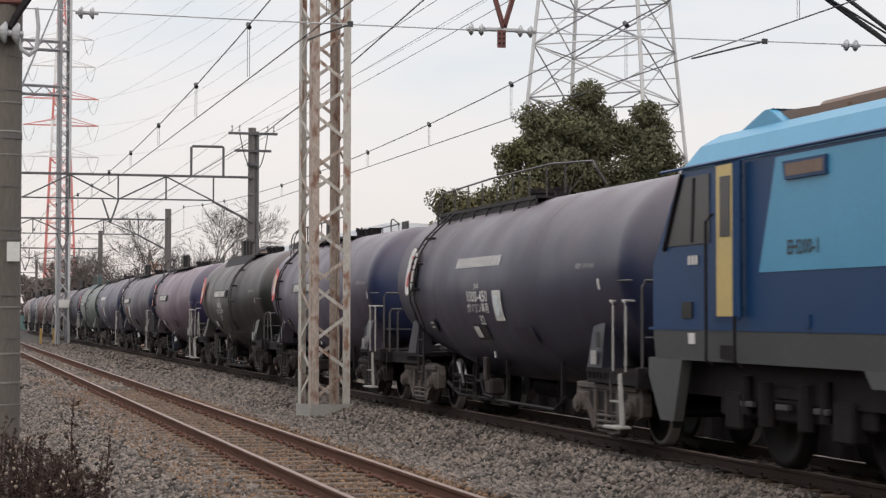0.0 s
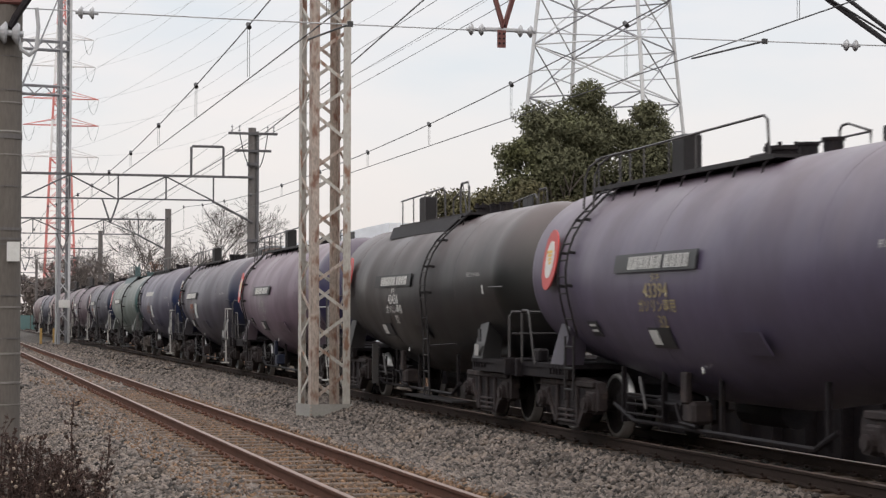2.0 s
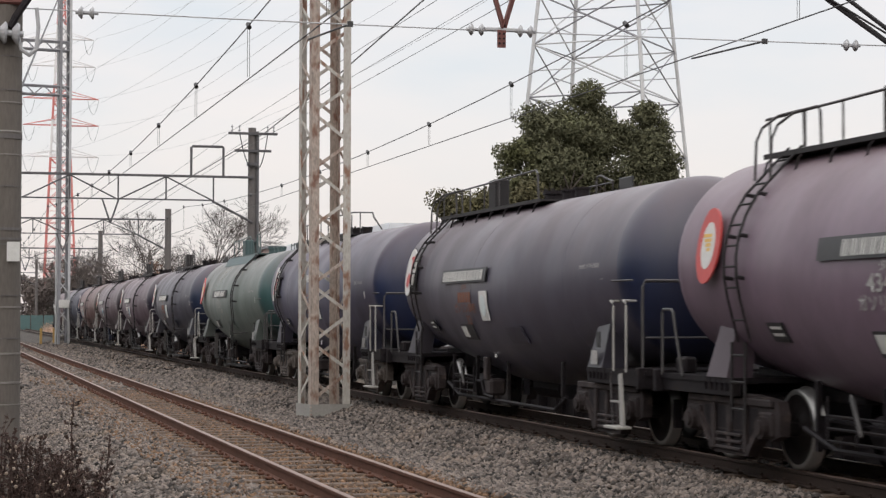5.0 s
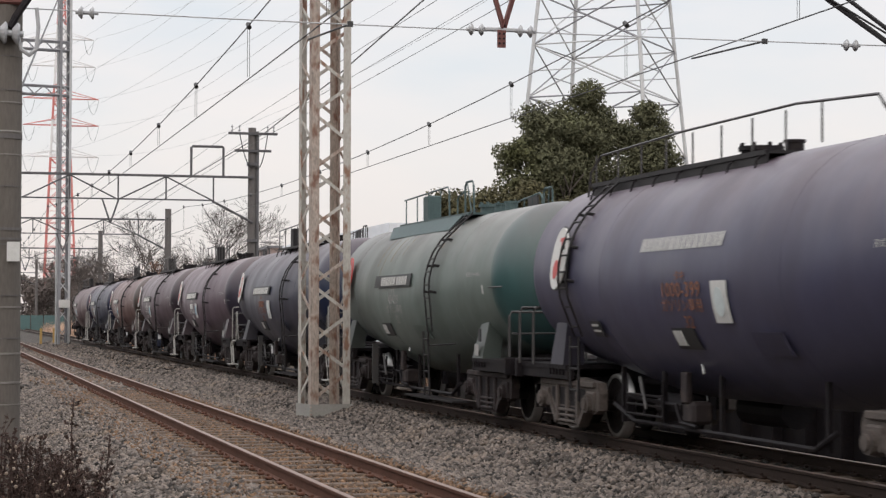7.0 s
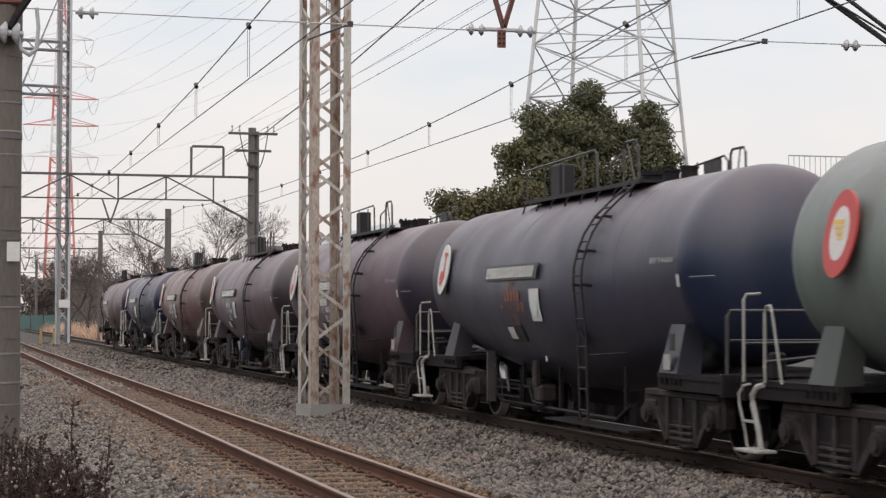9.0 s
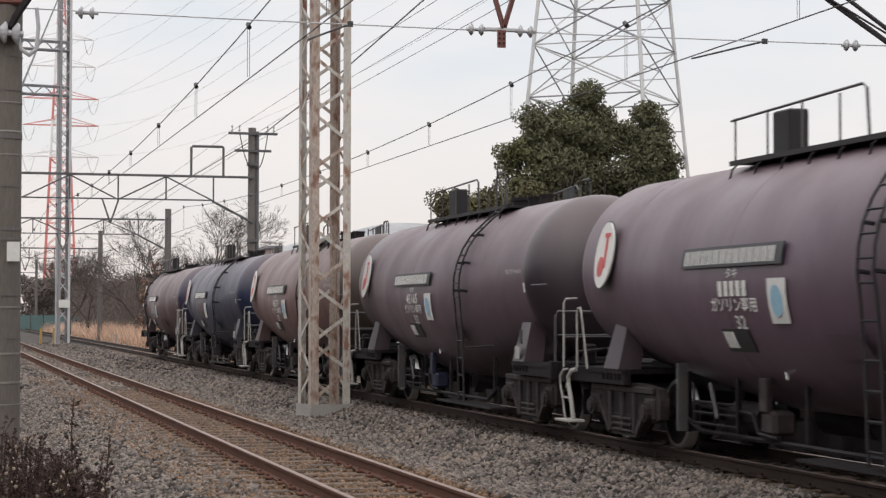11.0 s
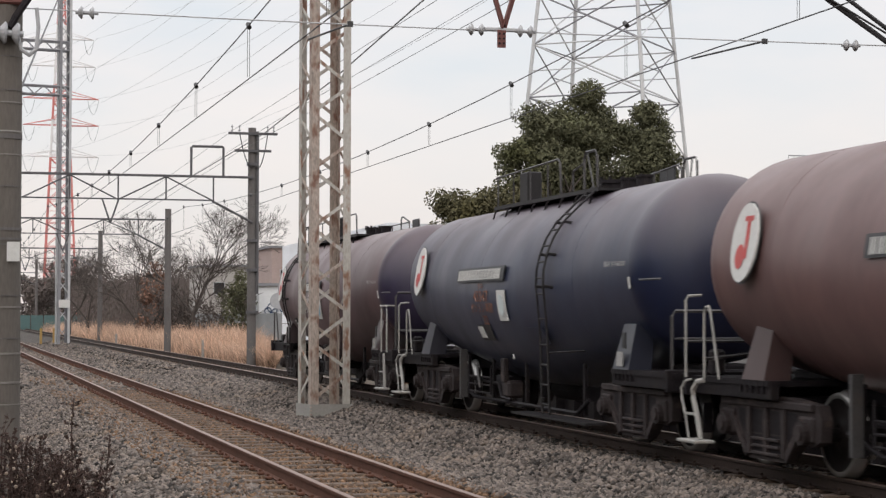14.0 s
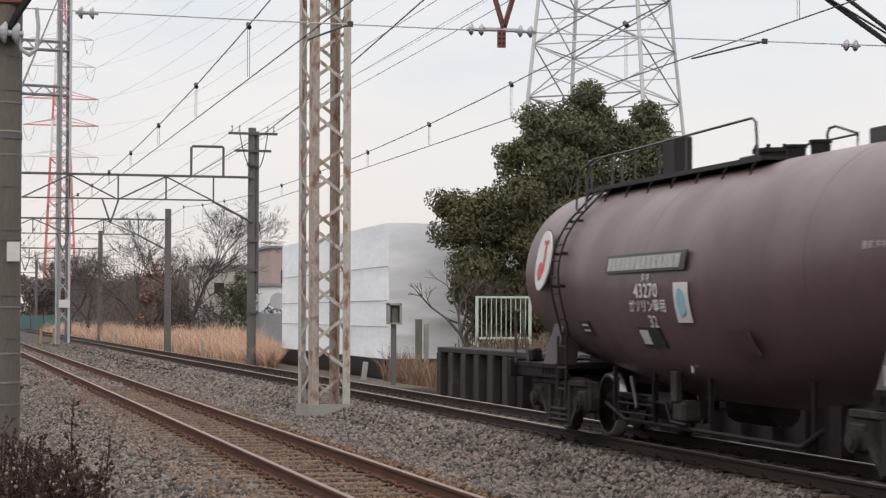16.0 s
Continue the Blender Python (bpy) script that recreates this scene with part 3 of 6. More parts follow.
def wheel_mesh(s):
    if s in WHEELS:
        return WHEELS[s]
    # lathe: flange inside, tread, dished web, hub
    prof = [(0.49, 0.13), (0.49, 0.36), (0.475, 0.455), (0.50, 0.458), (0.515, 0.432), (0.61, 0.425), (0.615, 0.37), (0.58, 0.34), (0.545, 0.2), (0.60, 0.14), (0.62, 0.1), (0.62, 0.0)]
    bm = bmesh.new()
    n = 36
    rings = []
    for x, r in prof:
        rings.append([bm.verts.new((s * x, r * math.cos(a), r * math.sin(a))) for a in [2 * math.pi * i / n for i in range(n)]] if r > 0 else [bm.verts.new((s * x, 0, 0))])
    for i, (a, b) in enumerate(zip(rings, rings[1:])):
        for j in range(n):
            f = bm.faces.new((a[j], a[(j + 1) % n], b[(j + 1) % n], b[j]) if len(b) > 1 else (a[j], a[(j + 1) % n], b[0]))
            f.material_index = 1 if i in (3, 4, 5) else 0
            f.smooth = True
    bmesh.ops.recalc_face_normals(bm, faces=bm.faces)
    me = bpy.data.meshes.new("wheel")
    bm.to_mesh(me)
    bm.free()
    me.materials.append(M["wheel"])
    me.materials.append(M["tread"])
    WHEELS[s] = me
    return me


def ladder(bm, pts, width, r, rung=0.33):
    """Two stringers along the points, spread along y, with rungs."""
    for e in (-width / 2, width / 2):
        pipe(bm, [(x, y + e, z) for x, y, z in pts], r, 6)
    for (a, b) in zip(pts, pts[1:]):
        a, b = Vector(a), Vector(b)
        k = max(1, int(round((b - a).length / rung)))
        for i in range(k):
            p = a.lerp(b, (i + 0.5) / k)
            rod(bm, p + Vector((0, -width / 2, 0)), p + Vector((0, width / 2, 0)), r * 0.9, n=5)


def tank_wagon(kind):
    k = KINDS[kind]
    root = thing("tank_wagon", pose(0, 0, 0), "dirty tank wagon", "tank wagon", "wagons of the freight train")
    kn, hd = k["knee"], k["head"]
    body = [-kn + (2 * kn) * i / 22 for i in range(23)]
    part("tank_barrel", tank_skin(kind, body), "tank", root, smooth=True)
    dome = [0, 0.1, 0.2, 0.3, 0.42, 0.54, 0.66, 0.78, 0.88, 0.95, 0.985]
    for s in (-1, 1):
        part("tank_head", tank_skin(kind, [s * (kn + hd * d) for d in dome], s * (kn + hd)), "tank", root, "domed tank end in a cleaner colour", smooth=True)
    # weld seams
    for y in ((-3.6, 0.4, 3.9) if kind != "c" else (-2.6, 2.6)):
        bm = bmesh.new()
        r, zc = tank_ring(kind, y)
        pipe(bm, [(1.002 * r * math.sin(a), y, zc + 1.002 * r * math.cos(a)) for a in [2 * math.pi * i / 40 for i in range(41)]], 0.0015, 4)
        part("weld_seam", bm, "tank", root)
    # end platforms, sills and buffer beams
    for s in (-1, 1):
        bm = bmesh.new()
        box(bm, 0, s * 5.52, 0.90, 2.3, 2.1, 0.06)
        box(bm, 0, s * 6.5, 0.74, 2.45, 0.09, 0.26, bevel=0.01)
        for e in (-1.08, 1.08):
            box(bm, e, s * 5.5, 0.76, 0.10, 2.1, 0.2, bevel=0.01)
        box(bm, 0, s * 4.4, 0.72, 0.55, 2.6, 0.32, bevel=0.02)
        for i in range(5):
            box(bm, -1.13, s * (4.6 + 0.14 * i), 0.82, 0.05, 0.02, 0.14)
        part("end_platform", bm, "black", root)
        # coupler
        bm = bmesh.new()
        box(bm, 0, s * 6.6, 0.78, 0.2, 0.3, 0.22, bevel=0.03)
        box(bm, 0.04, s * 6.72, 0.74, 0.3, 0.2, 0.3, bevel=0.05)
        part("coupler", bm, "bogie", root)
        # saddle plates that hold the tank
        for e in (-1, 1):
            bm = bmesh.new()
            y0, y1 = s * 4.60, s * 5.02
            r, zc = tank_ring(kind, s * 4.82)
            top = zc - 0.66
            xt = e * (-tank_x(kind, s * 4.82, top) + 0.0)
            v = [bm.verts.new(p) for p in ((e * 1.16, s * 4.55, 0.96), (e * 1.16, s * 5.1, 0.96), (xt, y1, top), (xt, y0, top),
                                           (e * 0.86, s * 4.55, 0.96), (e * 0.86, s * 5.1, 0.96), (xt - e * 0.25, y1, top), (xt - e * 0.25, y0, top))]
            for f in ((0, 1, 2, 3), (7, 6, 5, 4), (0, 3, 7, 4), (1, 5, 6, 2), (3, 2, 6, 7), (0, 4, 5, 1)):
                bm.faces.new([v[i] for i in f])
            bmesh.ops.recalc_face_normals(bm, faces=bm.faces)
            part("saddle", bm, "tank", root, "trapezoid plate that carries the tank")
        bogie(root, s * 4.85, "bogiepale" if kind == "c" else "bogie")
    # end platforms: rails and steps
    if kind != "a":
        for y in (-5.74, -6.18):
            bm = bmesh.new()
            pipe(bm, [(-1.24, y, 0.94), (-1.24, y, 1.74), (-1.24, y + 0.03, 1.79), (-1.24, y + 0.1, 1.81), (-1.05, y + 0.14, 1.81)], 0.015)
            part("grab_rail", bm, "white", root, "white vertical grab rail")
        bm = bmesh.new()
        poly_plate(bm, [(-6.20, 0.26), (-6.08, 0.26), (-6.02, 0.90), (-6.09, 0.92)], -1.285, -1.255)
        part("step_stringer", bm, "white", root, "broad pale step stringer")
        bm = bmesh.new()
        pipe(bm, [(-1.27, -5.74, 0.92), (-1.27, -5.72, 0.82), (-1.27, -5.80, 0.27)], 0.012, 6)
        part("step_stringer", bm, "railgrey", root)
        bm = bmesh.new()
        box(bm, -1.28, -5.98, 0.24, 0.2, 0.46, 0.035, bevel=0.008)
        part("step_tread", bm, "white", root, "white corner step tread")
        bm = bmesh.new()
        box(bm, -1.27, -5.92, 0.56, 0.05, 0.32, 0.022)
        part("step_tread", bm, "white", root)
    bm = bmesh.new()
    pipe(bm, [(-1.14, -6.48, 0.94), (-1.14, -6.48, 1.98 if kind != "a" else 1.62), (-1.10, -6.48, 2.05 if kind != "a" else 1.68), (1.10, -6.48, 2.05 if kind != "a" else 1.68), (1.14, -6.48, 1.98 if kind != "a" else 1.62), (1.14, -6.48, 0.94)], 0.019)
    pipe(bm, [(-1.1, -6.48, 1.36), (1.1, -6.48, 1.36)], 0.014)
    part("end_rail", bm, "railgrey", root)
    if kind == "b":
        bm = bmesh.new()
        pipe(bm, [(-1.16, 6.4, 0.94), (-1.16, 6.4, 1.66), (-1.16, 6.36, 1.70), (-1.16, 6.12, 1.70), (-1.16, 6.07, 1.66), (-1.16, 5.8, 0.94)], 0.017)
        part("end_rail", bm, "railgrey", root)
        bm = bmesh.new()
        box(bm, -0.9, 6.3, 0.95, 0.16, 0.3, 0.2, bevel=0.03)
        part("brake_wheel_box", bm, "black", root)
    elif kind == "c":
        for y in (6.45, 5.8):
            bm = bmesh.new()
            pipe(bm, [(-1.18, y, 0.94), (-1.18, y, 1.68), (-1.14, y, 1.74), (-0.2, y, 1.74), (-0.16, y, 1.68), (-0.16, y, 0.94)], 0.02)
            part("end_rail", bm, "railgrey", root)
    else:
        bm = bmesh.new()
        pipe(bm, [(-1.24, 6.43, 0.94), (-1.24, 6.43, 1.80), (-1.21, 6.43, 1.85), (-1.05, 6.43, 1.86)], 0.015)
        part("grab_rail", bm, "white", root, "white vertical grab rail")
        bm = bmesh.new()
        pipe(bm, [(-1.2, 6.0, 0.94), (-1.2, 6.0, 1.66), (-1.2, 5.96, 1.72), (-1.2, 5.87, 1.73), (-1.2, 5.82, 1.66), (-1.2, 5.6, 0.94)], 0.015)
        part("grab_rail", bm, "white", root, "white bent grab rail at the rear corner")
        for e, w in ((0.0, 0.03), (0.34, 0.014)):
            bm = bmesh.new()
            pipe(bm, [(-1.22, 5.98 + e, 0.92), (-1.26, 6.06 + e, 0.9), (-1.28, 6.13 + e, 0.82), (-1.28, 6.12 + e, 0.72), (-1.28, 6.0 + e, 0.5), (-1.28, 5.92 + e, 0.27)], w, 6)
            part("step_stringer", bm, "white", root)
        bm = bmesh.new()
        box(bm, -1.30, 6.02, 0.235, 0.24, 0.52, 0.035, bevel=0.008)
        part("step_tread", bm, "white", root, "white swan-necked corner step")
        bm = bmesh.new()
        box(bm, -1.28, 6.18, 0.53, 0.04, 0.34, 0.025)
        part("step_tread", bm, "white", root)
        bm = bmesh.new()
        pipe(bm, [(-1.2, 6.46, 1.34), (1.1, 6.46, 1.34), (1.1, 6.46, 0.94)], 0.016)
        pipe(bm, [(-1.15, 6.1, 1.15), (0.5, 6.46, 1.28)], 0.02)
        part("end_rail", bm, "railgrey", root)
        bm = bmesh.new()
        box(bm, -0.9, 6.35, 0.95, 0.16, 0.16, 0.3, bevel=0.03)
        part("brake_wheel_box", bm, "black", root)
    # walkway on the tank top with brackets, rails and valve covers
    top = k["top"]
    y0, y1 = (-2.7, 2.2) if kind == "a" else ((-1.1, 4.6) if kind == "b" else (-0.9, 4.7))
    bm = bmesh.new()
    box(bm, -0.46, (y0 + y1) / 2, top - 0.06, 0.42, y1 - y0, 0.035)
    box(bm, -0.68, (y0 + y1) / 2, top - 0.075, 0.025, y1 - y0, 0.055)
    if kind == "c":
        box(bm, -0.66, (y0 + y1) / 2, top - 0.22, 0.02, y1 - y0, 0.2)
    part("walkway", bm, "ladder", root, "dark steel walkway on the tank top")
    cnt = 8
    for i in range(cnt):
        bm = bmesh.new()
        y = y0 + 0.15 + (y1 - y0 - 0.3) * i / (cnt - 1)
        pipe(bm, [(-0.66, y, top - 0.07), (-0.72, y, top - 0.12), (-0.76, y, top - 0.26)], 0.013, 5)
        part("walkway_bracket", bm, "black", root)
    bm = bmesh.new()
    h = top + {"a": 0.50, "b": 0.42, "c": 0.40}[kind]
    if kind == "c":
        pts = [(-0.66, y1 + 0.25, top - 0.3), (-0.66, y1 + 0.1, h - 0.25), (-0.66, y1 - 0.3, h - 0.06), (-0.66, 1.5, h), (-0.66, -1.6, h), (-0.66, -3.4, h - 0.10), (-0.66, -3.5, h - 0.2), (-0.5, -3.55, top - 0.05)]
    else:
        e = y0 + (1.63 if kind == "a" else 0.15)
        pts = [(-0.66, y1, h - 0.06), (-0.66, e + 0.14, h), (-0.66, e + 0.05, h - 0.05), (-0.66, e, top - 0.05)]
    pipe(bm, pts, 0.016, 5)
    for i in range(9 if kind == "c" else 5):
        y = y1 - 0.1 - 0.85 * i
        if kind == "c" or y > e:
            rod(bm, (-0.66, y, top - 0.06), (-0.66, y, h - 0.04), 0.013, n=5)
    part("handrail", bm, "railgrey", root)
    if kind == "a":
        bm = bmesh.new()
        pipe(bm, [(-0.66, y0 + 1.1, top - 0.05), (-0.66, y0 + 1.1, h - 0.27), (-0.66, y0 + 1.06, h - 0.22), (-0.66, y0 + 0.62, h - 0.14)], 0.015, 5)
        pipe(bm, [(-0.66, y0 + 0.62, top - 0.05), (-0.66, y0 + 0.62, h - 0.08), (-0.66, y0 + 0.54, h), (-0.66, y0 + 0.18, h), (-0.66, y0 + 0.10, h - 0.08), (-0.66, y0 + 0.07, top - 0.06)], 0.018, 6)
        rod(bm, (-0.66, y0 + 0.5, h - 0.01), (-0.66, y0 + 0.22, top - 0.05), 0.012, n=5)
        part("hoop_rail", bm, "railgrey", root)
    if kind == "a":
        bm = bmesh.new()
        f = -3.3
        pipe(bm, [(0.45, y0 + 1.2, top + 0.22), (0.45, f + 0.5, top + 0.30), (0.45, f + 0.38, top + 0.22), (0.45, f + 0.36, top - 0.1)], 0.015, 5)
        for i in range(3):
            y = f + 0.9 + 0.5 * i
            rod(bm, (0.45, y, top - 0.1), (0.45, y, top + 0.28), 0.013, n=5)
        pipe(bm, [(0.45, f + 0.3, top - 0.1), (0.45, f + 0.3, top + 0.30), (0.45, f + 0.24, top + 0.36), (0.45, f - 0.1, top + 0.36), (0.45, f - 0.16, top + 0.30), (0.45, f - 0.18, top - 0.12)], 0.016, 6)
        rod(bm, (0.45, f + 0.0, top + 0.35), (0.45, f + 0.12, top - 0.1), 0.011, n=5)
        part("handrail", bm, "railgrey", root)
    if kind == "b":
        for y in (4.2, 3.82):
            bm = bmesh.new()
            pipe(bm, [(-0.98, y, top - 0.34), (-0.96, y, top + 0.08), (-0.92, y - 0.06, top + 0.22), (-0.80, y - 0.2, top + 0.34), (-0.66, y - 0.45, top + 0.38), (-0.66, y - 0.52, top + 0.33), (-0.66, y - 0.54, top - 0.05)], 0.015, 6)
            part("ladder_hoop", bm, "railgrey", root, "curved grab rail above the ladder")
        bm = bmesh.new()
        pipe(bm, [(0.45, 2.0, top + 0.22), (0.45, -1.15, top + 0.24)], 0.014, 5)
        pipe(bm, [(0.45, -0.42, top - 0.05), (0.45, -0.42, top + 0.31), (0.45, -0.47, top + 0.37), (0.45, -0.62, top + 0.38), (0.45, -1.15, top + 0.25), (0.45, -1.15, top - 0.1)], 0.015, 6)
        for y in (1.2, 0.4):
            rod(bm, (0.45, y, top - 0.1), (0.45, y, top + 0.22), 0.012, n=5)
        part("handrail", bm, "railgrey", root)
    if kind != "c":
        bm = bmesh.new()
        box(bm, 0.46, y0 + (0.3 if kind == "a" else -0.6), top + 0.02, 0.03, 0.55, 0.26, bevel=0.01)
        part("number_board", bm, "sign", root)
        bm = bmesh.new()
        box(bm, -0.36, y0 + (4.0 if kind == "a" else 3.2), top - 0.02, 0.24, 0.42, 0.5, bevel=0.02)
        part("valve_box", bm, "ladder", root, "tall dark valve box")
    # manhole and valve covers
    base_y = 0.7 if kind == "c" else y0 + 1.1
    bm = bmesh.new()
    rod(bm, (0, base_y, top - 0.08), (0, base_y, top + 0.11), 0.24, n=20)
    rod(bm, (0, base_y, top + 0.11), (0, base_y, top + 0.16), 0.27, n=20)
    for i in range(8):
        a = i * math.pi / 4
        rod(bm, (0.24 * math.cos(a), base_y + 0.24 * math.sin(a), top + 0.15), (0.24 * math.cos(a), base_y + 0.24 * math.sin(a), top + 0.2), 0.025, n=6)
    part("manhole", bm, "black", root, "bolted manhole cover")
    for dy in ((-0.75, -1.35) if kind != "c" else (-1.1,)):
        bm = bmesh.new()
        rod(bm, (-0.1, base_y + dy, top - 0.1), (-0.1, base_y + dy, top + 0.11), 0.11, n=14)
        rod(bm, (-0.1, base_y + dy, top + 0.11), (-0.1, base_y + dy, top + 0.14), 0.13, n=14)
        part("valve_cap", bm, "black", root)
    # ladder down the side
    ly = -2.45 if kind == "a" else (4.0 if kind == "b" else 3.8)
    zs = [top - 0.05 - 0.22 * i for i in range(8)]
    pts = [(-0.60, ly, top + 0.02)] + [(tank_x(kind, ly, z) - 0.11, ly, z) for z in zs[1:]] + [(-1.38 if kind == "a" else -1.2, ly, 1.35)]
    bm = bmesh.new()
    ladder(bm, pts, 0.31, 0.016)
    for i in (2, 4, 6):
        x, _, z = pts[i]
        for e in (-0.16, 0.16):
            rod(bm, (x, ly + e, z), (x + 0.15, ly + e, z - 0.02), 0.022, n=6)
    part("ladder", bm, "ladder", root, "dark ladder up the tank side")
    bm = bmesh.new()
    if kind == "a":
        ladder(bm, [(-1.38, ly, 1.36), (-1.36, ly - 0.03, 0.28)], 0.31, 0.018, 0.27)
        rod(bm, (-1.37, ly - 0.16, 1.12), (-1.05, ly - 0.75, 1.16), 0.014, n=5)
        box(bm, -1.2, ly, 0.22, 0.3, 3.2, 0.03)
    else:
        ladder(bm, [(-1.22, ly + 0.1, 1.35), (-1.22, ly + 0.12, 0.5)], 0.34, 0.018, 0.28)
    part("lower_ladder", bm, "ladder", root)
    # underside: brake cylinder, tank, pipes, drain valve
    bm = bmesh.new()
    rod(bm, (-0.7, 1.1, 0.52), (-0.7, 1.9, 0.52), 0.17, n=14)
    part("brake_cylinder", bm, "black", root)
    bm = bmesh.new()
    rod(bm, (0.3, 0.4, 0.5), (0.3, 1.7, 0.5), 0.2, n=14)
    part("air_reservoir", bm, "black", root)
    bm = bmesh.new()
    pipe(bm, [(-0.95, 3.1, 0.5), (-0.95, 2.4, 0.32), (-0.95, -2.6, 0.3), (-0.95, -3.1, 0.5)], 0.03, 6)
    pipe(bm, [(-1.0, 2.5, 0.62), (-1.0, 0.9, 0.58), (-1.0, 0.75, 0.38), (-1.0, 0.3, 0.36)], 0.025, 6)
    for y in (2.9, 1.5, -0.2, -2.8):
        box(bm, -0.9, y, 0.28, 0.05, 0.06, 0.7)
    part("brake_rigging", bm, "black", root)
    bm = bmesh.new()
    box(bm, -1.02, 0.55, 0.62, 0.08, 0.18, 0.36, bevel=0.015)
    box(bm, -0.9, 0.5, 0.38, 0.26, 0.34, 0.26, bevel=0.04)
    part("drain_valve", bm, "bogie", root, "dusty drain valve under the tank")
    bm = bmesh.new()
    for z in (0.5, 0.52):
        rod(bm, (-1.1, 1.62, z), (-1.1, 1.82, z + 0.36), 0.022, n=5)
    part("brake_lever", bm, "saddle", root, "pale brake lever")
    bm = bmesh.new()
    for i in range(3):
        rod(bm, (-1.05, 2.4, 0.42 + 0.12 * i), (-1.05, 1.2, 0.42 + 0.12 * i), 0.016, n=5)
    for y in (2.4, 1.8, 1.2):
        rod(bm, (-1.05, y, 0.4), (-1.05, y, 0.85), 0.018, n=5)
    part("guard_frame", bm, "black", root)
    if kind == "a":
        bm = bmesh.new()
        box(bm, -1.05, 2.75, 0.3, 0.12, 0.06, 0.78)
        part("hanger_plate", bm, "saddle", root)
    # plates and marks on the side
    off = -0.7 if kind == "c" else 0.0
    part("inspection_plate", skin_patch(kind, off + 0.66, off + 0.90, 1.29, 1.46, 0.03, 0.01, 2), "mark", root, "small white inspection card")
    part("card_holder", skin_patch(kind, off + 0.30, off + 0.96, 1.25, 1.49, 0.012, 0.01, 3), "sign", root)
    part("side_mark", skin_patch(kind, -5.24, -5.18, 1.96, 2.10, 0.008, 0.004, 2), "mark", root, "small white painted mark")
    bm = bmesh.new()
    box(bm, -1.175, -4.84, 1.0, 0.012, 0.2, 0.18)
    part("data_plate", bm, "faint", root, "small dull white data plate on the saddle")
    bm = bmesh.new()
    box(bm, -1.165, -4.98, 1.22, 0.014, 0.13, 0.2)
    part("data_plate", bm, "sign", root, "dark data plate on the saddle")
    lid = -2.3 if kind == "c" else -1.75
    part("side_lid", skin_patch(kind, lid - 0.3, lid + 0.3, 1.22, 1.46, 0.045, 0.03, 3), "tank", root, "flush lid box on the tank flank")
    if kind != "a":
        box_y = 3.25 if kind == "b" else 2.9
        part("tank_plate", skin_patch(kind, box_y - 0.22, box_y + 0.22, 1.36, 1.56, 0.03, 0.02, 3), "sign", root, "small black maker's plate")
        for z in (1.42, 1.49):
            part("plate_bar", skin_patch(kind, box_y - 0.16, box_y + 0.14, z, z + 0.03, 0.052, 0.003, 1), "mark", root)
    bm = bmesh.new()
    rod(bm, (-1.02, 0.1, 1.12), (-1.06, -0.06, 0.98), 0.016, n=5)
    part("card_chain", bm, "mark", root, "short pale rod under the card holder")
    bm = bmesh.new()
    pipe(bm, [(-1.2, -5.6, 2.06), (-1.2, -6.3, 2.06)], 0.014, 5)
    part("head_rail", bm, "saddle", root)
    return root


SPECS = [
    # kind, barrel, head, sign, number, letters, description
    ("c", (0.0367, 0.0357, 0.0611), (0.0091, 0.0143, 0.0428), "white", "1000-450", "mark", "slate-grey tank wagon with a navy end and white sign"),
    ("b", (0.0756, 0.0613, 0.1004), (0.0111, 0.0191, 0.0632), "ring", "43394", "ochre", "dusty purple tank wagon with blue end and red ring sign"),
    ("a", (0.0135, 0.0125, 0.0137), (0.0106, 0.0110, 0.0107), "ring", "43456", "mark", "dark green streaked tank wagon with a red ring sign"),
    ("b", (0.1391, 0.0942, 0.1263), (0.0263, 0.0229, 0.0653), "ring", "43426", "faint", "faded pinkish purple tank wagon with a navy end"),
    ("b", (0.0562, 0.0511, 0.0720), (0.0101, 0.0153, 0.0428), "orange", "", "faded", "dusty slate tank wagon with a navy end"),
    ("c", (0.0486, 0.0470, 0.0852), (0.0091, 0.0162, 0.0510), "white", "1000-399", "faded", "blue-grey tank wagon with navy end and white sign"),
    ("a", (0.118, 0.146, 0.132), (0.030, 0.074, 0.074), "ring", "43459", "faint", "pale green tank wagon with teal end and red ring sign"),
    ("a", (0.0367, 0.0378, 0.0590), (0.0091, 0.0162, 0.0428), "orange", "", "faded", "slate-blue tank wagon with navy end and faded orange letters"),
    ("a", (0.0973, 0.0633, 0.0840), (0.0222, 0.0172, 0.0306), "white", "", "mark", "dark purplish brown tank wagon with a white sign"),
    ("a", (0.0942, 0.0631, 0.0781), (0.0242, 0.0162, 0.0224), "white", "43165", "mark", "purplish brown tank wagon with white lettering"),
    ("a", (0.122, 0.062, 0.058), (0.0505, 0.0363, 0.0306), "white", "43271", "mark", "rusty brown tank wagon with white lettering"),
    ("a", (0.0303, 0.0357, 0.0633), (0.0071, 0.0115, 0.0367), "orange", "43347", "faded", "slate-grey tank wagon with a dark navy end"),
    ("b", (0.100, 0.059, 0.064), (0.0222, 0.0162, 0.0408), "white", "43270", "mark", "reddish brown last tank wagon with a navy end"),
]
TRAIN = []
PROTO = {}


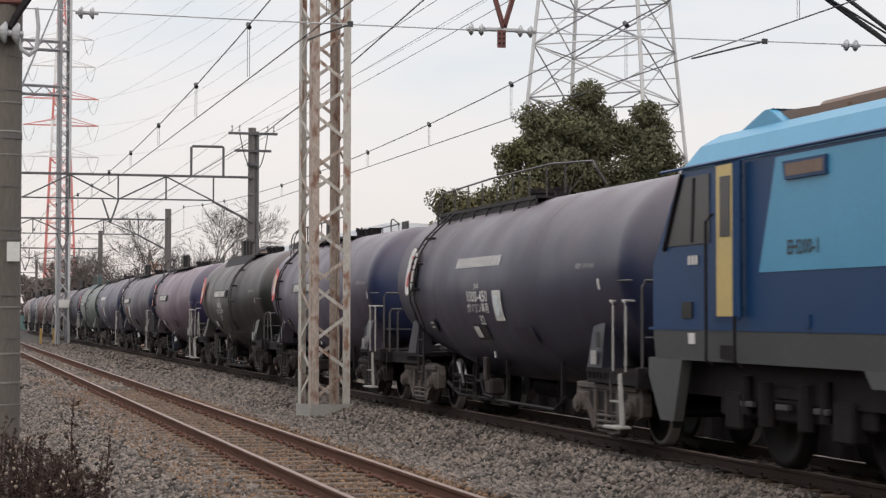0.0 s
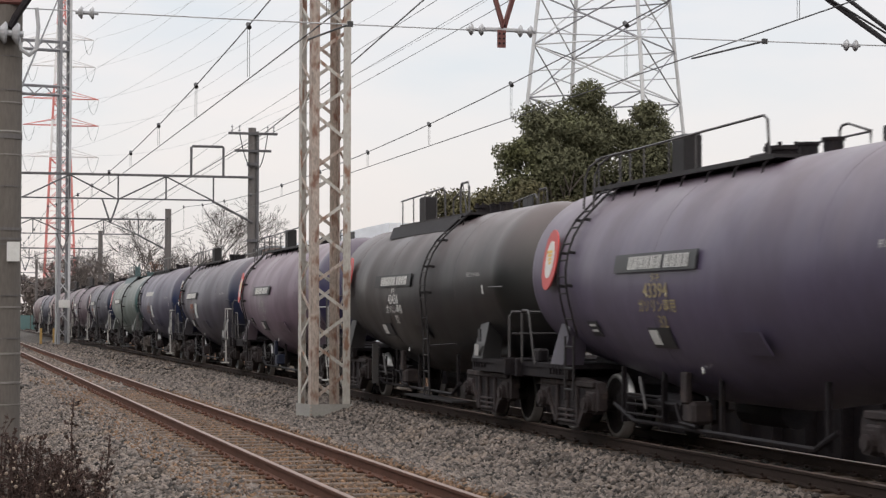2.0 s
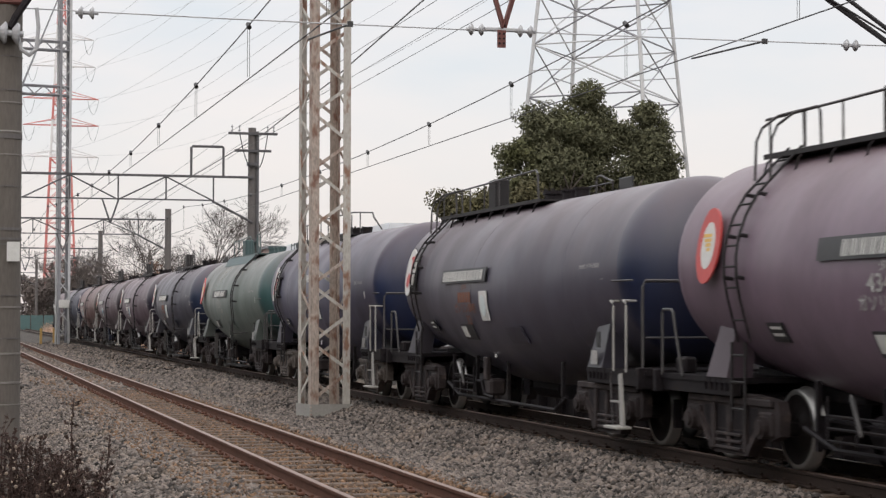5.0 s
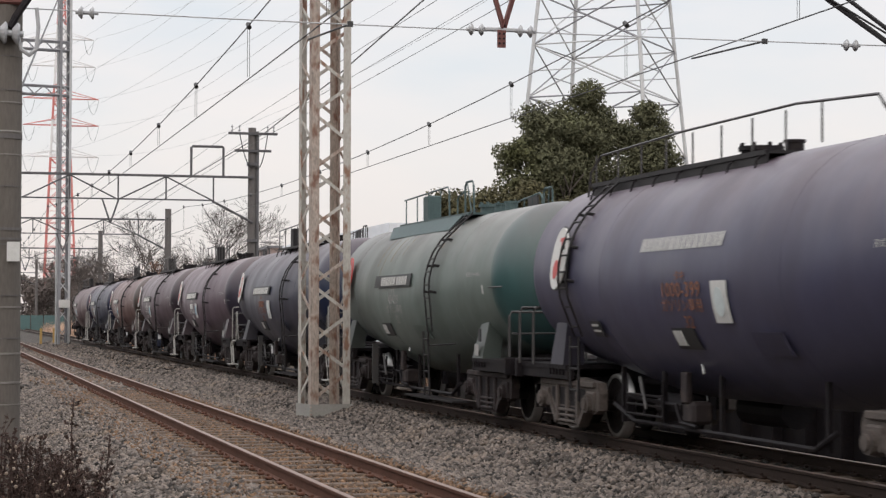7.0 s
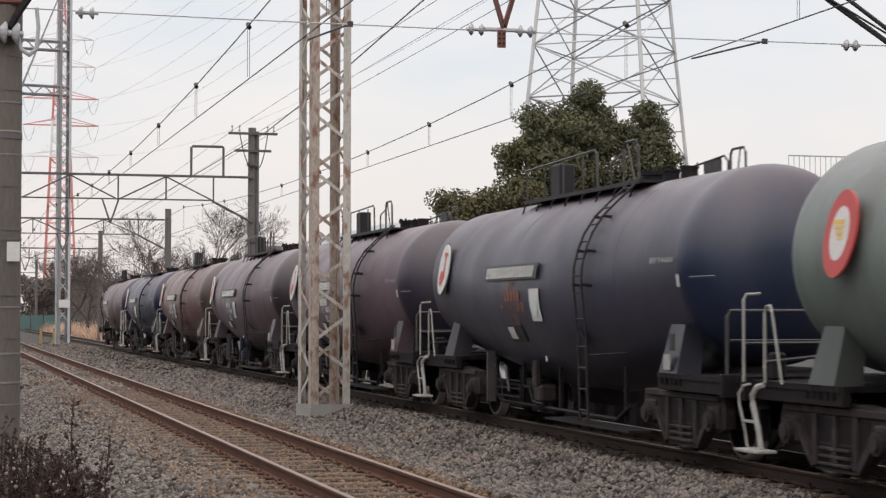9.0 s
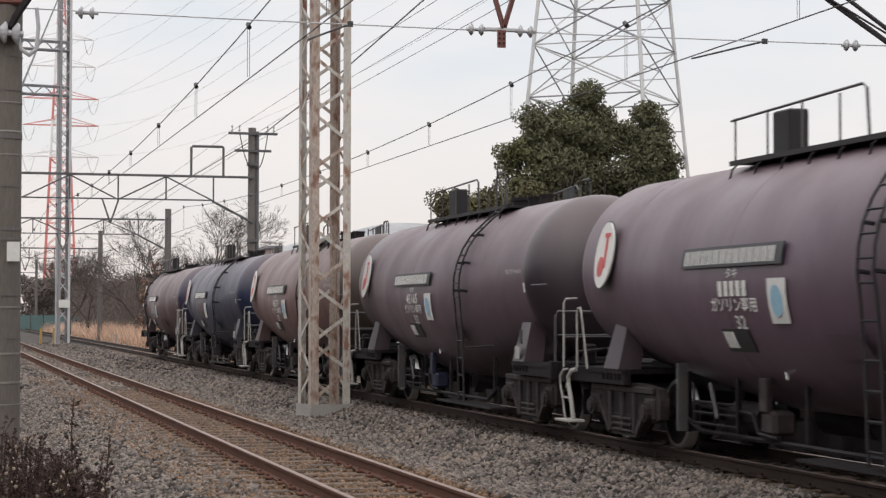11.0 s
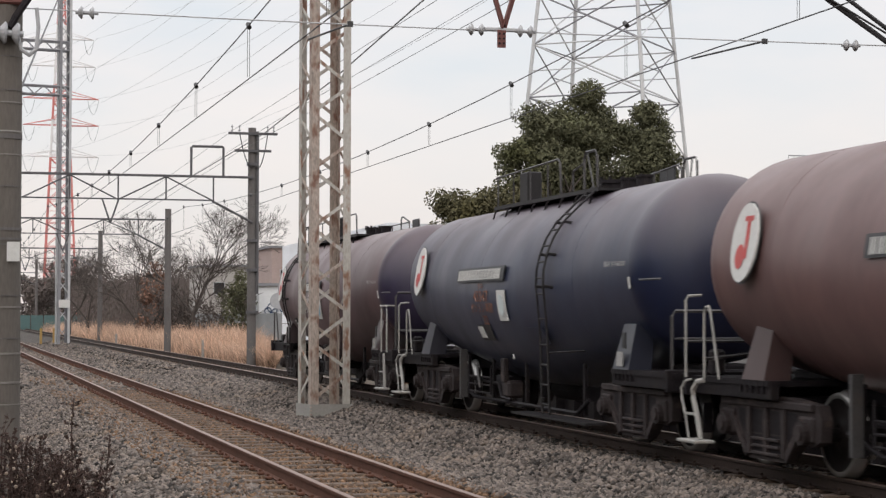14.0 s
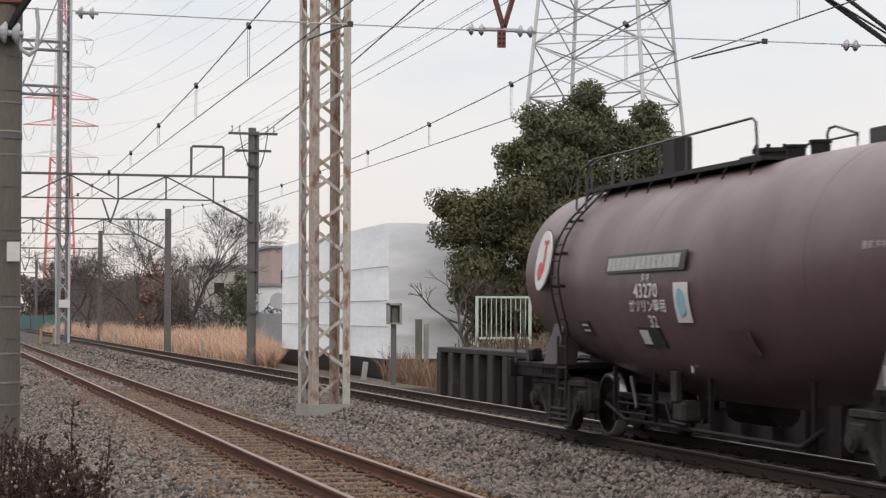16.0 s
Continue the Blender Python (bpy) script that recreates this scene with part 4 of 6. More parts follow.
def dress(root, spec):
    """Colours, signs and lettering of one wagon."""
    kind, body, head, sign, number, ink, label = spec
    tagged(root, label)
    for o in root.children:
        if o.name.startswith(("tank_barrel", "weld_seam")):
            o.color = (*body, 1)
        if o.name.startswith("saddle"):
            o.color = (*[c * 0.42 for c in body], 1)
        if o.name.startswith("side_lid"):
            o.color = (*[c * 0.75 for c in body], 1)
        if o.name.startswith("tank_head"):
            o.color = (*(head if o.data.vertices[0].co.y < 0 else body), 1)
    if label.startswith("pale green"):
        # its top fittings stand a little nearer to the front
        for o in root.children:
            if o.name.startswith(("handrail", "hoop_rail", "ladder", "valve", "manhole", "number_board")):
                o.location.y -= 0.28
            if o.name.startswith(("handrail", "hoop_rail", "manhole", "valve_", "walkway")):
                o.material_slots[0].link = "OBJECT"
                o.material_slots[0].material = M["tealsteel"]
        for y, w, z0, z1 in ((1.55, 0.05, 2.55, 3.06), (1.1, 0.035, 2.35, 3.06), (0.55, 0.06, 2.62, 3.07), (-0.15, 0.035, 2.7, 3.07), (-2.6, 0.045, 2.75, 3.1)):
            part("rust_streak", skin_patch(kind, y, y + w, z0, z1, 0.003, 0.001, 4), "rustwash", root, "brown rust run below the walkway")
    if number in ("43426", "43165"):
        for o in root.children:
            if o.name.startswith("drain_valve"):
                o.material_slots[0].link = "OBJECT"
                o.material_slots[0].material = M["bluevalve"]
    aft = -0.2 if kind == "a" and sign == "ring" else (-0.12 if kind == "c" else 0.28)
    aft = -0.25 if label.startswith("dusty slate") else aft
    for o in root.children:
        if o.name.startswith(("tank_barrel", "tank_head", "weld_seam")):
            o.location.y += aft
    # oval or round sign near the rear end
    shift = -0.75 if (kind == "a" and sign == "ring") or kind == "c" else 0.0
    m = tilted((4.78 if aft > 0 else (4.45 if label.startswith("dusty slate") else 4.90)) + shift, 2.38, kind)
    ry, rz = (0.35, 0.42) if sign in ("white", "orange") else (0.34, 0.42)
    bm = bmesh.new()
    ellipse_plate(bm, m, ry, rz, 0.05, 0.07)
    plate = part("sign_plate", bm, "red" if sign == "ring" else "mark", root, "enamel company sign")
    bm = bmesh.new()
    if sign == "ring":
        ellipse_plate(bm, m, ry * 0.58, rz * 0.62, 0.071, 0.074)
        part("sign_field", bm, "mark", plate)
        for i in range(4):
            bm = bmesh.new()
            box(bm, -0.035 + 0.022 * i, 0.11 - 0.052 * i, 0.0755, 0.25 - 0.05 * i, 0.038, 0.003, m=m)
            part("sign_mark", bm, "yellow", plate)
    else:
        ellipse_plate(bm, m, ry * 1.06, rz * 1.05, 0.042, 0.049)
        part("sign_rim", bm, "sign", plate)
        for px, pz, w, h in ((0.075, 0.25, 0.23, 0.055), (0.08, 0.025, 0.085, 0.40)):
            bm = bmesh.new()
            box(bm, px, pz, 0.072, w, h, 0.004, m=m)
            part("sign_mark", bm, "red", plate)
        bm = bmesh.new()
        ellipse_plate(bm, m @ pose(-0.06, -0.15, 0), 0.12, 0.13, 0.0755, 0.078)
        part("sign_mark", bm, "red", plate)
    if kind == "a" and sign == "ring":
        bm = bmesh.new()
        t = KINDS[kind]["top"]
        v = [bm.verts.new(p) for p in ((-0.70, 2.7, t - 0.05), (-0.70, -2.35, t - 0.05), (-0.88, -2.1, t - 0.30), (-0.88, 2.3, t - 0.30))]
        v += [bm.verts.new(q.co + Vector((0.02, 0, 0))) for q in v]
        for f in ((0, 1, 2, 3), (7, 6, 5, 4), (0, 4, 5, 1), (1, 5, 6, 2), (2, 6, 7, 3), (3, 7, 4, 0)):
            bm.faces.new([v[i] for i in f])
        bmesh.ops.recalc_face_normals(bm, faces=bm.faces)
        part("walkway_fascia", bm, "tealsteel" if label.startswith("pale") else "black", root, "sloping plate under the walkway")
    # company name: black board with plain white bars
    if kind != "c":
        board = part("name_board", skin_patch(kind, -0.72 + shift, 1.92 + shift, 2.14, 2.36, 0.03, 0.015, 6), "sign", root, "black board with white bars")
    # fourteen or ten marks, each a few plain bars
    up = 0.2 if kind == "c" else 0.0
    few = sign == "ring" and kind != "c"
    count, pitch, start = (10, 0.185, 1.36) if few else (14, 0.172, 1.80)
    lay = 0.052 if kind != "c" else 0.01
    for i in range(count):
        y = start + shift - pitch * i - (0.07 if few and i > 5 else 0.0)
        z, w, h = 2.17 + up, pitch * 0.84, 0.155
        for k in range(3):
            a, b = 0.36 * k, 0.36 * k + 0.17
            nb = skin_patch(kind, y - w * b, y - w * a, z, z + h, lay, 0.004, 1)
            part("name_bar", nb, "mark", board if kind != "c" else root)
    yc = 0.52 + shift
    if number:
        lettering(number, 0.235, tilted(yc, 1.91, kind) @ Matrix.Diagonal((1.3, 1, 1, 1)), ink, root, kind=kind)
    else:
        for i in range(5):
            y = yc + 0.35 - 0.15 * i
            part("number_bar", skin_patch(kind, y - 0.10, y, 1.83, 1.99, 0.008, 0.004, 2), ink, root)
    lettering("タキ", 0.12, tilted(yc, 2.065, kind) @ Matrix.Diagonal((1.3, 1, 1, 1)), ink, root, kind=kind)
    lettering("ガソリン専用", 0.165, tilted(yc, 1.73, kind) @ Matrix.Diagonal((1.2, 1, 1, 1)), ink, root, kind=kind)
    lettering("32", 0.21, tilted(yc - 0.1, 1.55, kind) @ Matrix.Diagonal((1.3, 1, 1, 1)), ink, root, kind=kind)
    if sign != "ring":
        s = part("inspection_sheet", skin_patch(kind, -0.78 + shift, -0.38 + shift, 1.55, 2.0, 0.02, 0.01, 3), "mark", root, "pale sheet with a blue oval")
        bm = bmesh.new()
        ellipse_plate(bm, tilted(-0.58 + shift, 1.78, kind), 0.13, 0.16, 0.031, 0.034)
        part("sheet_picture", bm, "sheetblue" if sign == "white" and kind != "c" else "sticker", s)
    lettering("形式 タキ1000" if kind == "c" else "形式 タキ43000", 0.085, tilted(-4.78, 2.27, kind) @ Matrix.Diagonal((1.15, 1, 1, 1)), "faint", root, gap=0.01, kind=kind)


def build_train():
    for n, spec in enumerate(SPECS, 1):
        kind = spec[0]
        if kind in PROTO:
            TRAIN.append((n, copy_thing(PROTO[kind], pose(0, 0, 0))))
        else:
            PROTO[kind] = tank_wagon(kind)
            TRAIN.append((n, PROTO[kind]))
    for (n, root), spec in zip(TRAIN, SPECS):
        dress(root, spec)


build_train()


# ---- locomotive ----
def dark_wheel(s):
    key = "dark%d" % s
    if key not in WHEELS:
        me = wheel_mesh(s).copy()
        me.materials.clear()
        me.materials.append(M["wheel"])
        me.materials.append(M["black"])
        WHEELS[key] = me
    return WHEELS[key]


def loco():
    root = thing("locomotive", pose(0, 0, 0), "two-tone blue electric freight locomotive with a cream door", "locomotive")
    # rear of the body: the face leans forward towards the roof
    sec = [(-1.42, 1.14), (-1.45, 1.47), (-1.45, 2.2), (-1.45, 3.22), (-1.30, 3.48), (-1.02, 3.62), (1.02, 3.62), (1.30, 3.48), (1.45, 3.22), (1.45, 2.2), (1.45, 1.47), (1.42, 1.14)]

    def face_y(x, z):
        back = 0.0 if z < 2.2 else (z - 2.2) * 0.82
        return -back - (0.22 if abs(x) > 1.2 else 0.0)

    bm = bmesh.new()
    ys = [0, -1.3, -12.3]
    rings = []
    for i, y in enumerate(ys):
        rings.append([bm.verts.new((x, face_y(x, z) if i == 0 else (y - 1.2 if z > 3.3 and i == 1 else y - (0.9 if i == 1 else 0)), z)) for x, z in sec])
    n = len(sec)
    for r0, r1 in zip(rings, rings[1:]):
        for j in range(n):
            f = bm.faces.new((r0[j], r0[(j + 1) % n], r1[(j + 1) % n], r1[j]))
            z = (r0[j].co.z + r0[(j + 1) % n].co.z) / 2
            f.material_index = 1 if z > 3.3 and j != 5 else (2 if z < 1.4 else 0)
    bm.faces.new(rings[0])
    bm.faces.new(list(reversed(rings[-1])))
    bmesh.ops.recalc_face_normals(bm, faces=bm.faces)
    body = part("body", bm, "locodark", root)
    body.data.materials.append(M["locolight"])
    body.data.materials.append(M["locogrey"])
    bm = bmesh.new()
    poly_plate(bm, [(-3.10, 2.06), (-3.50, 3.18), (-12.2, 3.18), (-12.2, 2.06)], -1.458, -1.44)
    part("side_panel", bm, "locolight", root, "light blue side panel")
    bm = bmesh.new()
    poly_plate(bm, [(-3.75, 2.94), (-3.70, 3.12), (-4.62, 3.12), (-4.62, 2.94)], -1.49, -1.44)
    w = part("window_frame", bm, "locodark", root)
    bm = bmesh.new()
    poly_plate(bm, [(-3.80, 2.97), (-3.77, 3.09), (-4.57, 3.09), (-4.57, 2.97)], -1.495, -1.485)
    part("pane", bm, "locoroof", w)
    bm = bmesh.new()
    poly_plate(bm, [(-0.66, 2.40), (-1.86, 2.40), (-1.86, 3.14), (-1.16, 3.14)], -1.462, -1.44)
    w = part("cab_window", bm, "glass", root, "dark slanted cab side window")
    bm = bmesh.new()
    poly_plate(bm, [(-1.36, 2.42), (-1.42, 2.42), (-1.48, 3.12), (-1.42, 3.12)], -1.47, -1.45)
    part("window_bar", bm, "black", w)
    bm = bmesh.new()
    pipe(bm, [(-1.47, -0.60, 2.36), (-1.47, -1.12, 3.18)], 0.025, 5)
    part("window_pillar", bm, "black", w)
    bm = bmesh.new()
    pipe(bm, [(-1.46, -0.5, 3.24), (-1.47, -2.0, 3.24), (-1.47, -12.0, 3.24)], 0.02, 5)
    part("gutter", bm, "locodark", root)
    for i in range(3):
        bm = bmesh.new()
        box(bm, -1.465, -1.32 - 0.1 * i, 2.18, 0.012, 0.05, 0.1)
        part("small_mark", bm, "mark", root)
    bm = bmesh.new()
    poly_plate(bm, [(-12.2, 1.47), (-12.2, 1.50), (-0.1, 1.50), (-0.1, 1.47)], -1.457, -1.44)
    part("body_moulding", bm, "locodark", root)
    bm = bmesh.new()
    box(bm, -1.46, -4.15, 1.52, 0.02, 0.16, 0.12)
    part("filler_cap", bm, "locodark", root)
    bm = bmesh.new()
    poly_plate(bm, [(-2.0, 1.58), (-2.0, 3.25), (-2.62, 3.25), (-2.62, 1.58)], -1.462, -1.43)
    part("door_frame", bm, "locodark", root)
    bm = bmesh.new()
    poly_plate(bm, [(-2.08, 1.62), (-2.08, 3.2), (-2.52, 3.2), (-2.52, 1.62)], -1.475, -1.455)
    d = part("cab_door", bm, "loccream", root, "cream cab door")
    bm = bmesh.new()
    poly_plate(bm, [(-2.18, 2.45), (-2.18, 3.08), (-2.44, 3.08), (-2.44, 2.45)], -1.482, -1.474)
    part("pane", bm, "glass", d)
    bm = bmesh.new()
    for y in (-1.95, -2.68):
        pipe(bm, [(-1.46, y, 1.1), (-1.54, y, 1.16), (-1.54, y, 2.62), (-1.46, y, 2.7)], 0.016)
    for i in range(4):
        rod(bm, (-1.46, -2.72, 1.7 + 0.45 * i), (-1.56, -2.72, 1.7 + 0.45 * i), 0.018)
    part("door_handrail", bm, "black", root)
    bm = bmesh.new()
    rod(bm, (-1.52, -2.72, 1.62), (-1.52, -2.72, 3.2), 0.055, n=8)
    part("rain_pipe", bm, "locodark", root)
    # grey band, step well, lamp plate
    bm = bmesh.new()
    box(bm, -1.45, -2.3, 1.18, 0.03, 0.32, 0.14)
    part("step_well", bm, "black", root)
    bm = bmesh.new()
    box(bm, -1.455, -1.25, 1.60, 0.03, 0.28, 0.18)
    part("switch_box", bm, "glass", root)
    bm = bmesh.new()
    box(bm, -1.452, -1.35, 1.32, 0.012, 0.16, 0.12)
    part("data_plate", bm, "mark", root)
    lettering("EH200-1", 0.20, Matrix.Translation((-1.465, -4.1, 2.28)) @ Matrix(((0, 0, -1, 0), (-1, 0, 0, 0), (0, 1, 0, 0), (0, 0, 0, 1))), "sign", root)
    # skirt corner and underframe
    bm = bmesh.new()
    poly_plate(bm, [(0.0, 1.15), (0.0, 0.95), (-0.35, 0.45), (-0.75, 0.45), (-1.0, 1.15)], -1.42, -1.3)
    part("skirt", bm, "locogrey", root)
    bm = bmesh.new()
    poly_plate(bm, [(-5.2, 1.15), (-5.35, 0.98), (-12.2, 0.98), (-12.2, 1.15)], -1.42, -1.3)
    part("skirt", bm, "locogrey", root)
    bm = bmesh.new()
    box(bm, 0, -6.2, 0.75, 2.3, 12.0, 0.38)
    part("underframe", bm, "black", root)
    # roof equipment
    bm = bmesh.new()
    box(bm, 0, -7.6, 3.58, 1.7, 8.8, 0.2, bevel=0.04)
    part("roof_deck", bm, "locoroof", root)
    bm = bmesh.new()
    for s0, s1 in ((-1.02, -0.92), (0.92, 1.02)):
        poly_plate(bm, [(-1.0, 3.42), (-2.3, 3.78), (-2.42, 3.78), (-2.9, 3.54), (-3.9, 3.54), (-3.9, 3.45)], s0, s1)
    v = [bm.verts.new(p) for p in ((-1.0, -1.05, 3.44), (1.0, -1.05, 3.44), (1.0, -2.3, 3.785), (-1.0, -2.3, 3.785), (1.0, -2.45, 3.785), (-1.0, -2.45, 3.785))]
    bm.faces.new((v[0], v[1], v[2], v[3]))
    bm.faces.new((v[3], v[2], v[4], v[5]))
    part("roof_cowl", bm, "locolight", root)
    bm = bmesh.new()
    poly_plate(bm, [(-2.42, 3.5), (-2.42, 3.76), (-3.9, 3.70), (-3.9, 3.5)], -0.9, -0.8)
    part("roof_recess", bm, "locoroof", root, "brown recessed roof panel")
    bm = bmesh.new()
    for y in (-5.2, -6.4):
        rod(bm, (-0.5, y, 3.82), (-0.5, y, 4.1), 0.07, n=10)
        rod(bm, (0.5, y, 3.82), (0.5, y, 4.1), 0.07, n=10)
    box(bm, 0, -5.8, 4.1, 1.3, 1.6, 0.06)
    pipe(bm, [(-0.4, -5.2, 4.15), (-0.45, -4.4, 4.6), (-0.5, -5.9, 4.92)], 0.03)
    pipe(bm, [(0.4, -5.2, 4.15), (0.45, -4.4, 4.6), (0.5, -5.9, 4.92)], 0.03)
    rod(bm, (-0.7, -5.9, 4.92), (0.7, -5.9, 4.92), 0.03)
    part("pantograph", bm, "black", root)
    # bogie with two wheelsets
    for by in (-3.1, -9.0):
        b = new("bogie")
        b.parent = root
        b.matrix_basis = pose(0, by, 0)
        for s in (-1, 1):
            bm = bmesh.new()
            box(bm, s * 1.05, 0, 0.55, 0.14, 3.5, 0.26, bevel=0.03)
            for e in (-1.25, 1.25):
                box(bm, s * 1.1, e, 0.42, 0.2, 0.42, 0.4, bevel=0.03)
            for e in (-0.45, 0.45):
                rod(bm, (s * 1.15, e, 0.5), (s * 1.15, e, 0.95), 0.1, n=12)
                rod(bm, (s * 1.18, e * 2.0, 0.6), (s * 1.18, e * 2.0, 1.0), 0.06, n=10)
            box(bm, s * 1.12, 0, 0.78, 0.1, 0.6, 0.14, bevel=0.02)
            part("bogie_frame", bm, "black", b)
        bm = bmesh.new()
        for i in range(3):
            box(bm, -1.2, -0.85 + 0.85 * i, 0.68, 0.06, 0.28, 0.06, bevel=0.01)
        part("damper", bm, "saddle", b)
        for e in (-1.25, 1.25):
            for s in (-1, 1):
                o = new("wheel", dark_wheel(s))
                o.parent = b
                o.matrix_basis = Matrix.Translation((0, e, 0.56)) @ Matrix.Diagonal((1, 1.3, 1.3, 1))
    bm = bmesh.new()
    box(bm, 0, 0.25, 0.76, 0.3, 0.6, 0.26, bevel=0.04)
    part("coupler", bm, "bogie", root)
    return root


LOCO = loco()


# ---- masts, poles and wires ----
def lattice_mast(m, width, height, depth, panel, label, mats_=("lattice", "rusty"), foot=True, step=None):
    """A square steel mast: four angle legs, single lacing on each face."""
    root = thing("lattice_mast", m, label, "lattice mast")
    w, d = width / 2, depth / 2
    for i, (sx, sy) in enumerate(((-1, -1), (1, -1), (1, 1), (-1, 1))):
        bm = bmesh.new()
        box(bm, sx * (w - 0.075), sy * d, 0, 0.15, 0.016, height)
        box(bm, sx * w, sy * (d - 0.075), 0, 0.016, 0.15, height)
        part("leg", bm, mats_[1] if i in (0, 2) else mats_[0], root)
    n = int(height / panel)
    for i in range(n):
        z0, z1 = 0.4 + i * panel, 0.4 + (i + 1) * panel
        k = -1 if i % 2 else 1
        for f, (a, b, o) in enumerate((((-w, -d), (w, -d), (0, -1, 0)), ((w, -d), (w, d), (1, 0, 0)), ((w, d), (-w, d), (0, 1, 0)), ((-w, d), (-w, -d), (-1, 0, 0)))):
            bm = bmesh.new()
            p, q = (a, b) if k > 0 else (b, a)
            p, q = Vector((p[0], p[1], z0)), Vector((q[0], q[1], z1))
            flat_bar(bm, p.lerp(q, 0.06), p.lerp(q, 0.94), 0.065, 0.012, Vector(o))
            part("lacing_bar", bm, mats_[0] if (i * 3 + f) % 4 else mats_[1], root)
    if foot:
        bm = bmesh.new()
        box(bm, 0, -d - 0.02, 0.0, width + 0.1, 0.02, 0.32)
        box(bm, -w - 0.02, 0, 0.0, 0.02, depth + 0.1, 0.32)
        part("foot_plate", bm, "concrete", root)
        bm = bmesh.new()
        for i in range(4):
            for sx in (-w - 0.02, w + 0.02):
                rod(bm, (sx, -d - 0.03, 0.06 + 0.07 * i), (sx, -d - 0.055, 0.06 + 0.07 * i), 0.016)
        part("rivet", bm, "rusty", root)
    return root


def wire(name, pts, r, material, label, category="wire", n=5):
    bm = bmesh.new()
    pipe(bm, pts, r, n)
    return tagged(part(name, bm, material), label, category)


def concrete_pole(x, y, z, height, r0, r1, label, material="pole", bands=(), name="utility_pole"):
    root = thing(name, pose(x, y, z), label, "pole")
    bm = bmesh.new()
    n = 24
    rod(bm, (0, 0, 0), (0, 0, height), r0, r1, n=n)
    part("shaft", bm, material, root, smooth=False)
    for zb, h, mt in bands:
        bm = bmesh.new()
        rr = r0 + (r1 - r0) * zb / height + 0.006
        rod(bm, (0, 0, zb), (0, 0, zb + h), rr, n=n)
        part("band", bm, mt, root)
    return root


def insulator(bm, a, b, r, discs=2):
    a, b = Vector(a), Vector(b)
    rod(bm, a, b, r * 0.28, n=8)
    d = (b - a)
    for i in range(discs):
        p = a + d * ((i + 0.5) / discs)
        u = d.normalized()
        rod(bm, p - u * r * 0.45, p, r * 0.45, r, n=14)
        rod(bm, p, p + u * r * 0.2, r, r * 0.8, n=14)


def truss_beam(y, x0, x1, z0, z1, label, detail=True):
    """A truss beam across the tracks, carried by a pole at each end."""
    root = thing("portal_beam", pose(0, y, 0), label, "portal beam", "beams across the tracks")
    bm = bmesh.new()
    box(bm, (x0 + x1) / 2, 0, z1 - 0.06, x1 - x0, 0.14, 0.09)
    part("top_chord", bm, "beam", root)
    bm = bmesh.new()
    box(bm, (x0 + x1 - 1.6) / 2, 0, z0, x1 - x0 - 1.6, 0.09, 0.055)
    part("bottom_chord", bm, "beam", root)
    n = 6
    for i in range(n):
        xa, xb = x0 + (x1 - x0 - 1.6) * i / n, x0 + (x1 - x0 - 1.6) * (i + 1) / n
        bm = bmesh.new()
        rod(bm, (xb, 0, z0), (xb, 0, z1 - 0.05), 0.035)
        part("post", bm, "beam", root)
        bm = bmesh.new()
        rod(bm, (xa, 0, z1 - 0.05 if i % 2 else z0), (xb, 0, z0 if i % 2 else z1 - 0.05), 0.03)
        part("brace", bm, "beam", root)
    bm = bmesh.new()
    rod(bm, (x1 - 1.65, 0, z0), (x1, 0, z0 - 0.85), 0.05)
    part("knee_brace", bm, "beam", root)
    for xh in ((6.7, 2.2) if detail else (6.7,)):
        bm = bmesh.new()
        for e in (-0.32, 0.32):
            rod(bm, (xh + e, 0, z0), (xh, 0, z0 - 0.95), 0.035)
        part("wire_hanger", bm, "beam", root)
    if detail:
        bm = bmesh.new()
        pipe(bm, [(9.9, 0, z1), (9.9, 0, z1 + 1.15), (9.95, 0, z1 + 1.2), (11.15, 0, z1 + 1.2), (11.2, 0, z1 + 1.15), (11.2, 0, z1)], 0.05, 6)
        part("top_frame", bm, "beam", root)
    # pole at the unseen end
    concrete_pole(x0, y, -0.6, z1 + 0.8, 0.17, 0.14, "round concrete pole of a truss beam", "farpole", name="catenary_pole")
    return root


# tall mast between the tracks, and its like farther off
lattice_mast(pose(7.40, 36.3, -0.42, 0, 0, 9), 0.80, 26, 0.74, 0.56, "tall lattice mast with rusty peeling white paint")
# Two of the legs and some bars take the shaded copy, painted shade.
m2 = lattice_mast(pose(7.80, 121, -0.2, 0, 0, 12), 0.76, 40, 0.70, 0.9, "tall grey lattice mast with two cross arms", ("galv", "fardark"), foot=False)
for z in (15.75, 18.6):
    arm = new("cross_arm")
    arm.parent = m2
    for e in (-0.3, 0.3):
        for dz in (0.0, 0.55):
            bm = bmesh.new()
            rod(bm, (0.4, e, z + dz), (-5.2, e, z + dz), 0.06)
            part("chord", bm, "fardark", arm)
    for i in range(9):
        bm = bmesh.new()
        rod(bm, (0.4 - 0.6 * i, -0.3, z + (0.55 if i % 2 else 0)), (-0.2 - 0.6 * i, -0.3, z + (0 if i % 2 else 0.55)), 0.04)
        part("brace", bm, "fardark", arm)
    for x in (-3.1, -4.6):
        bm = bmesh.new()
        insulator(bm, (x, 0, z), (x, 0, z - 1.3), 0.13, 7)
        part("insulator_string", bm, "porcelain", arm)
bm = bmesh.new()
box(bm, 0, -0.40, 2.3, 0.72, 0.03, 0.5)
part("sign_plate", bm, "mark", m2, "blank white plate")

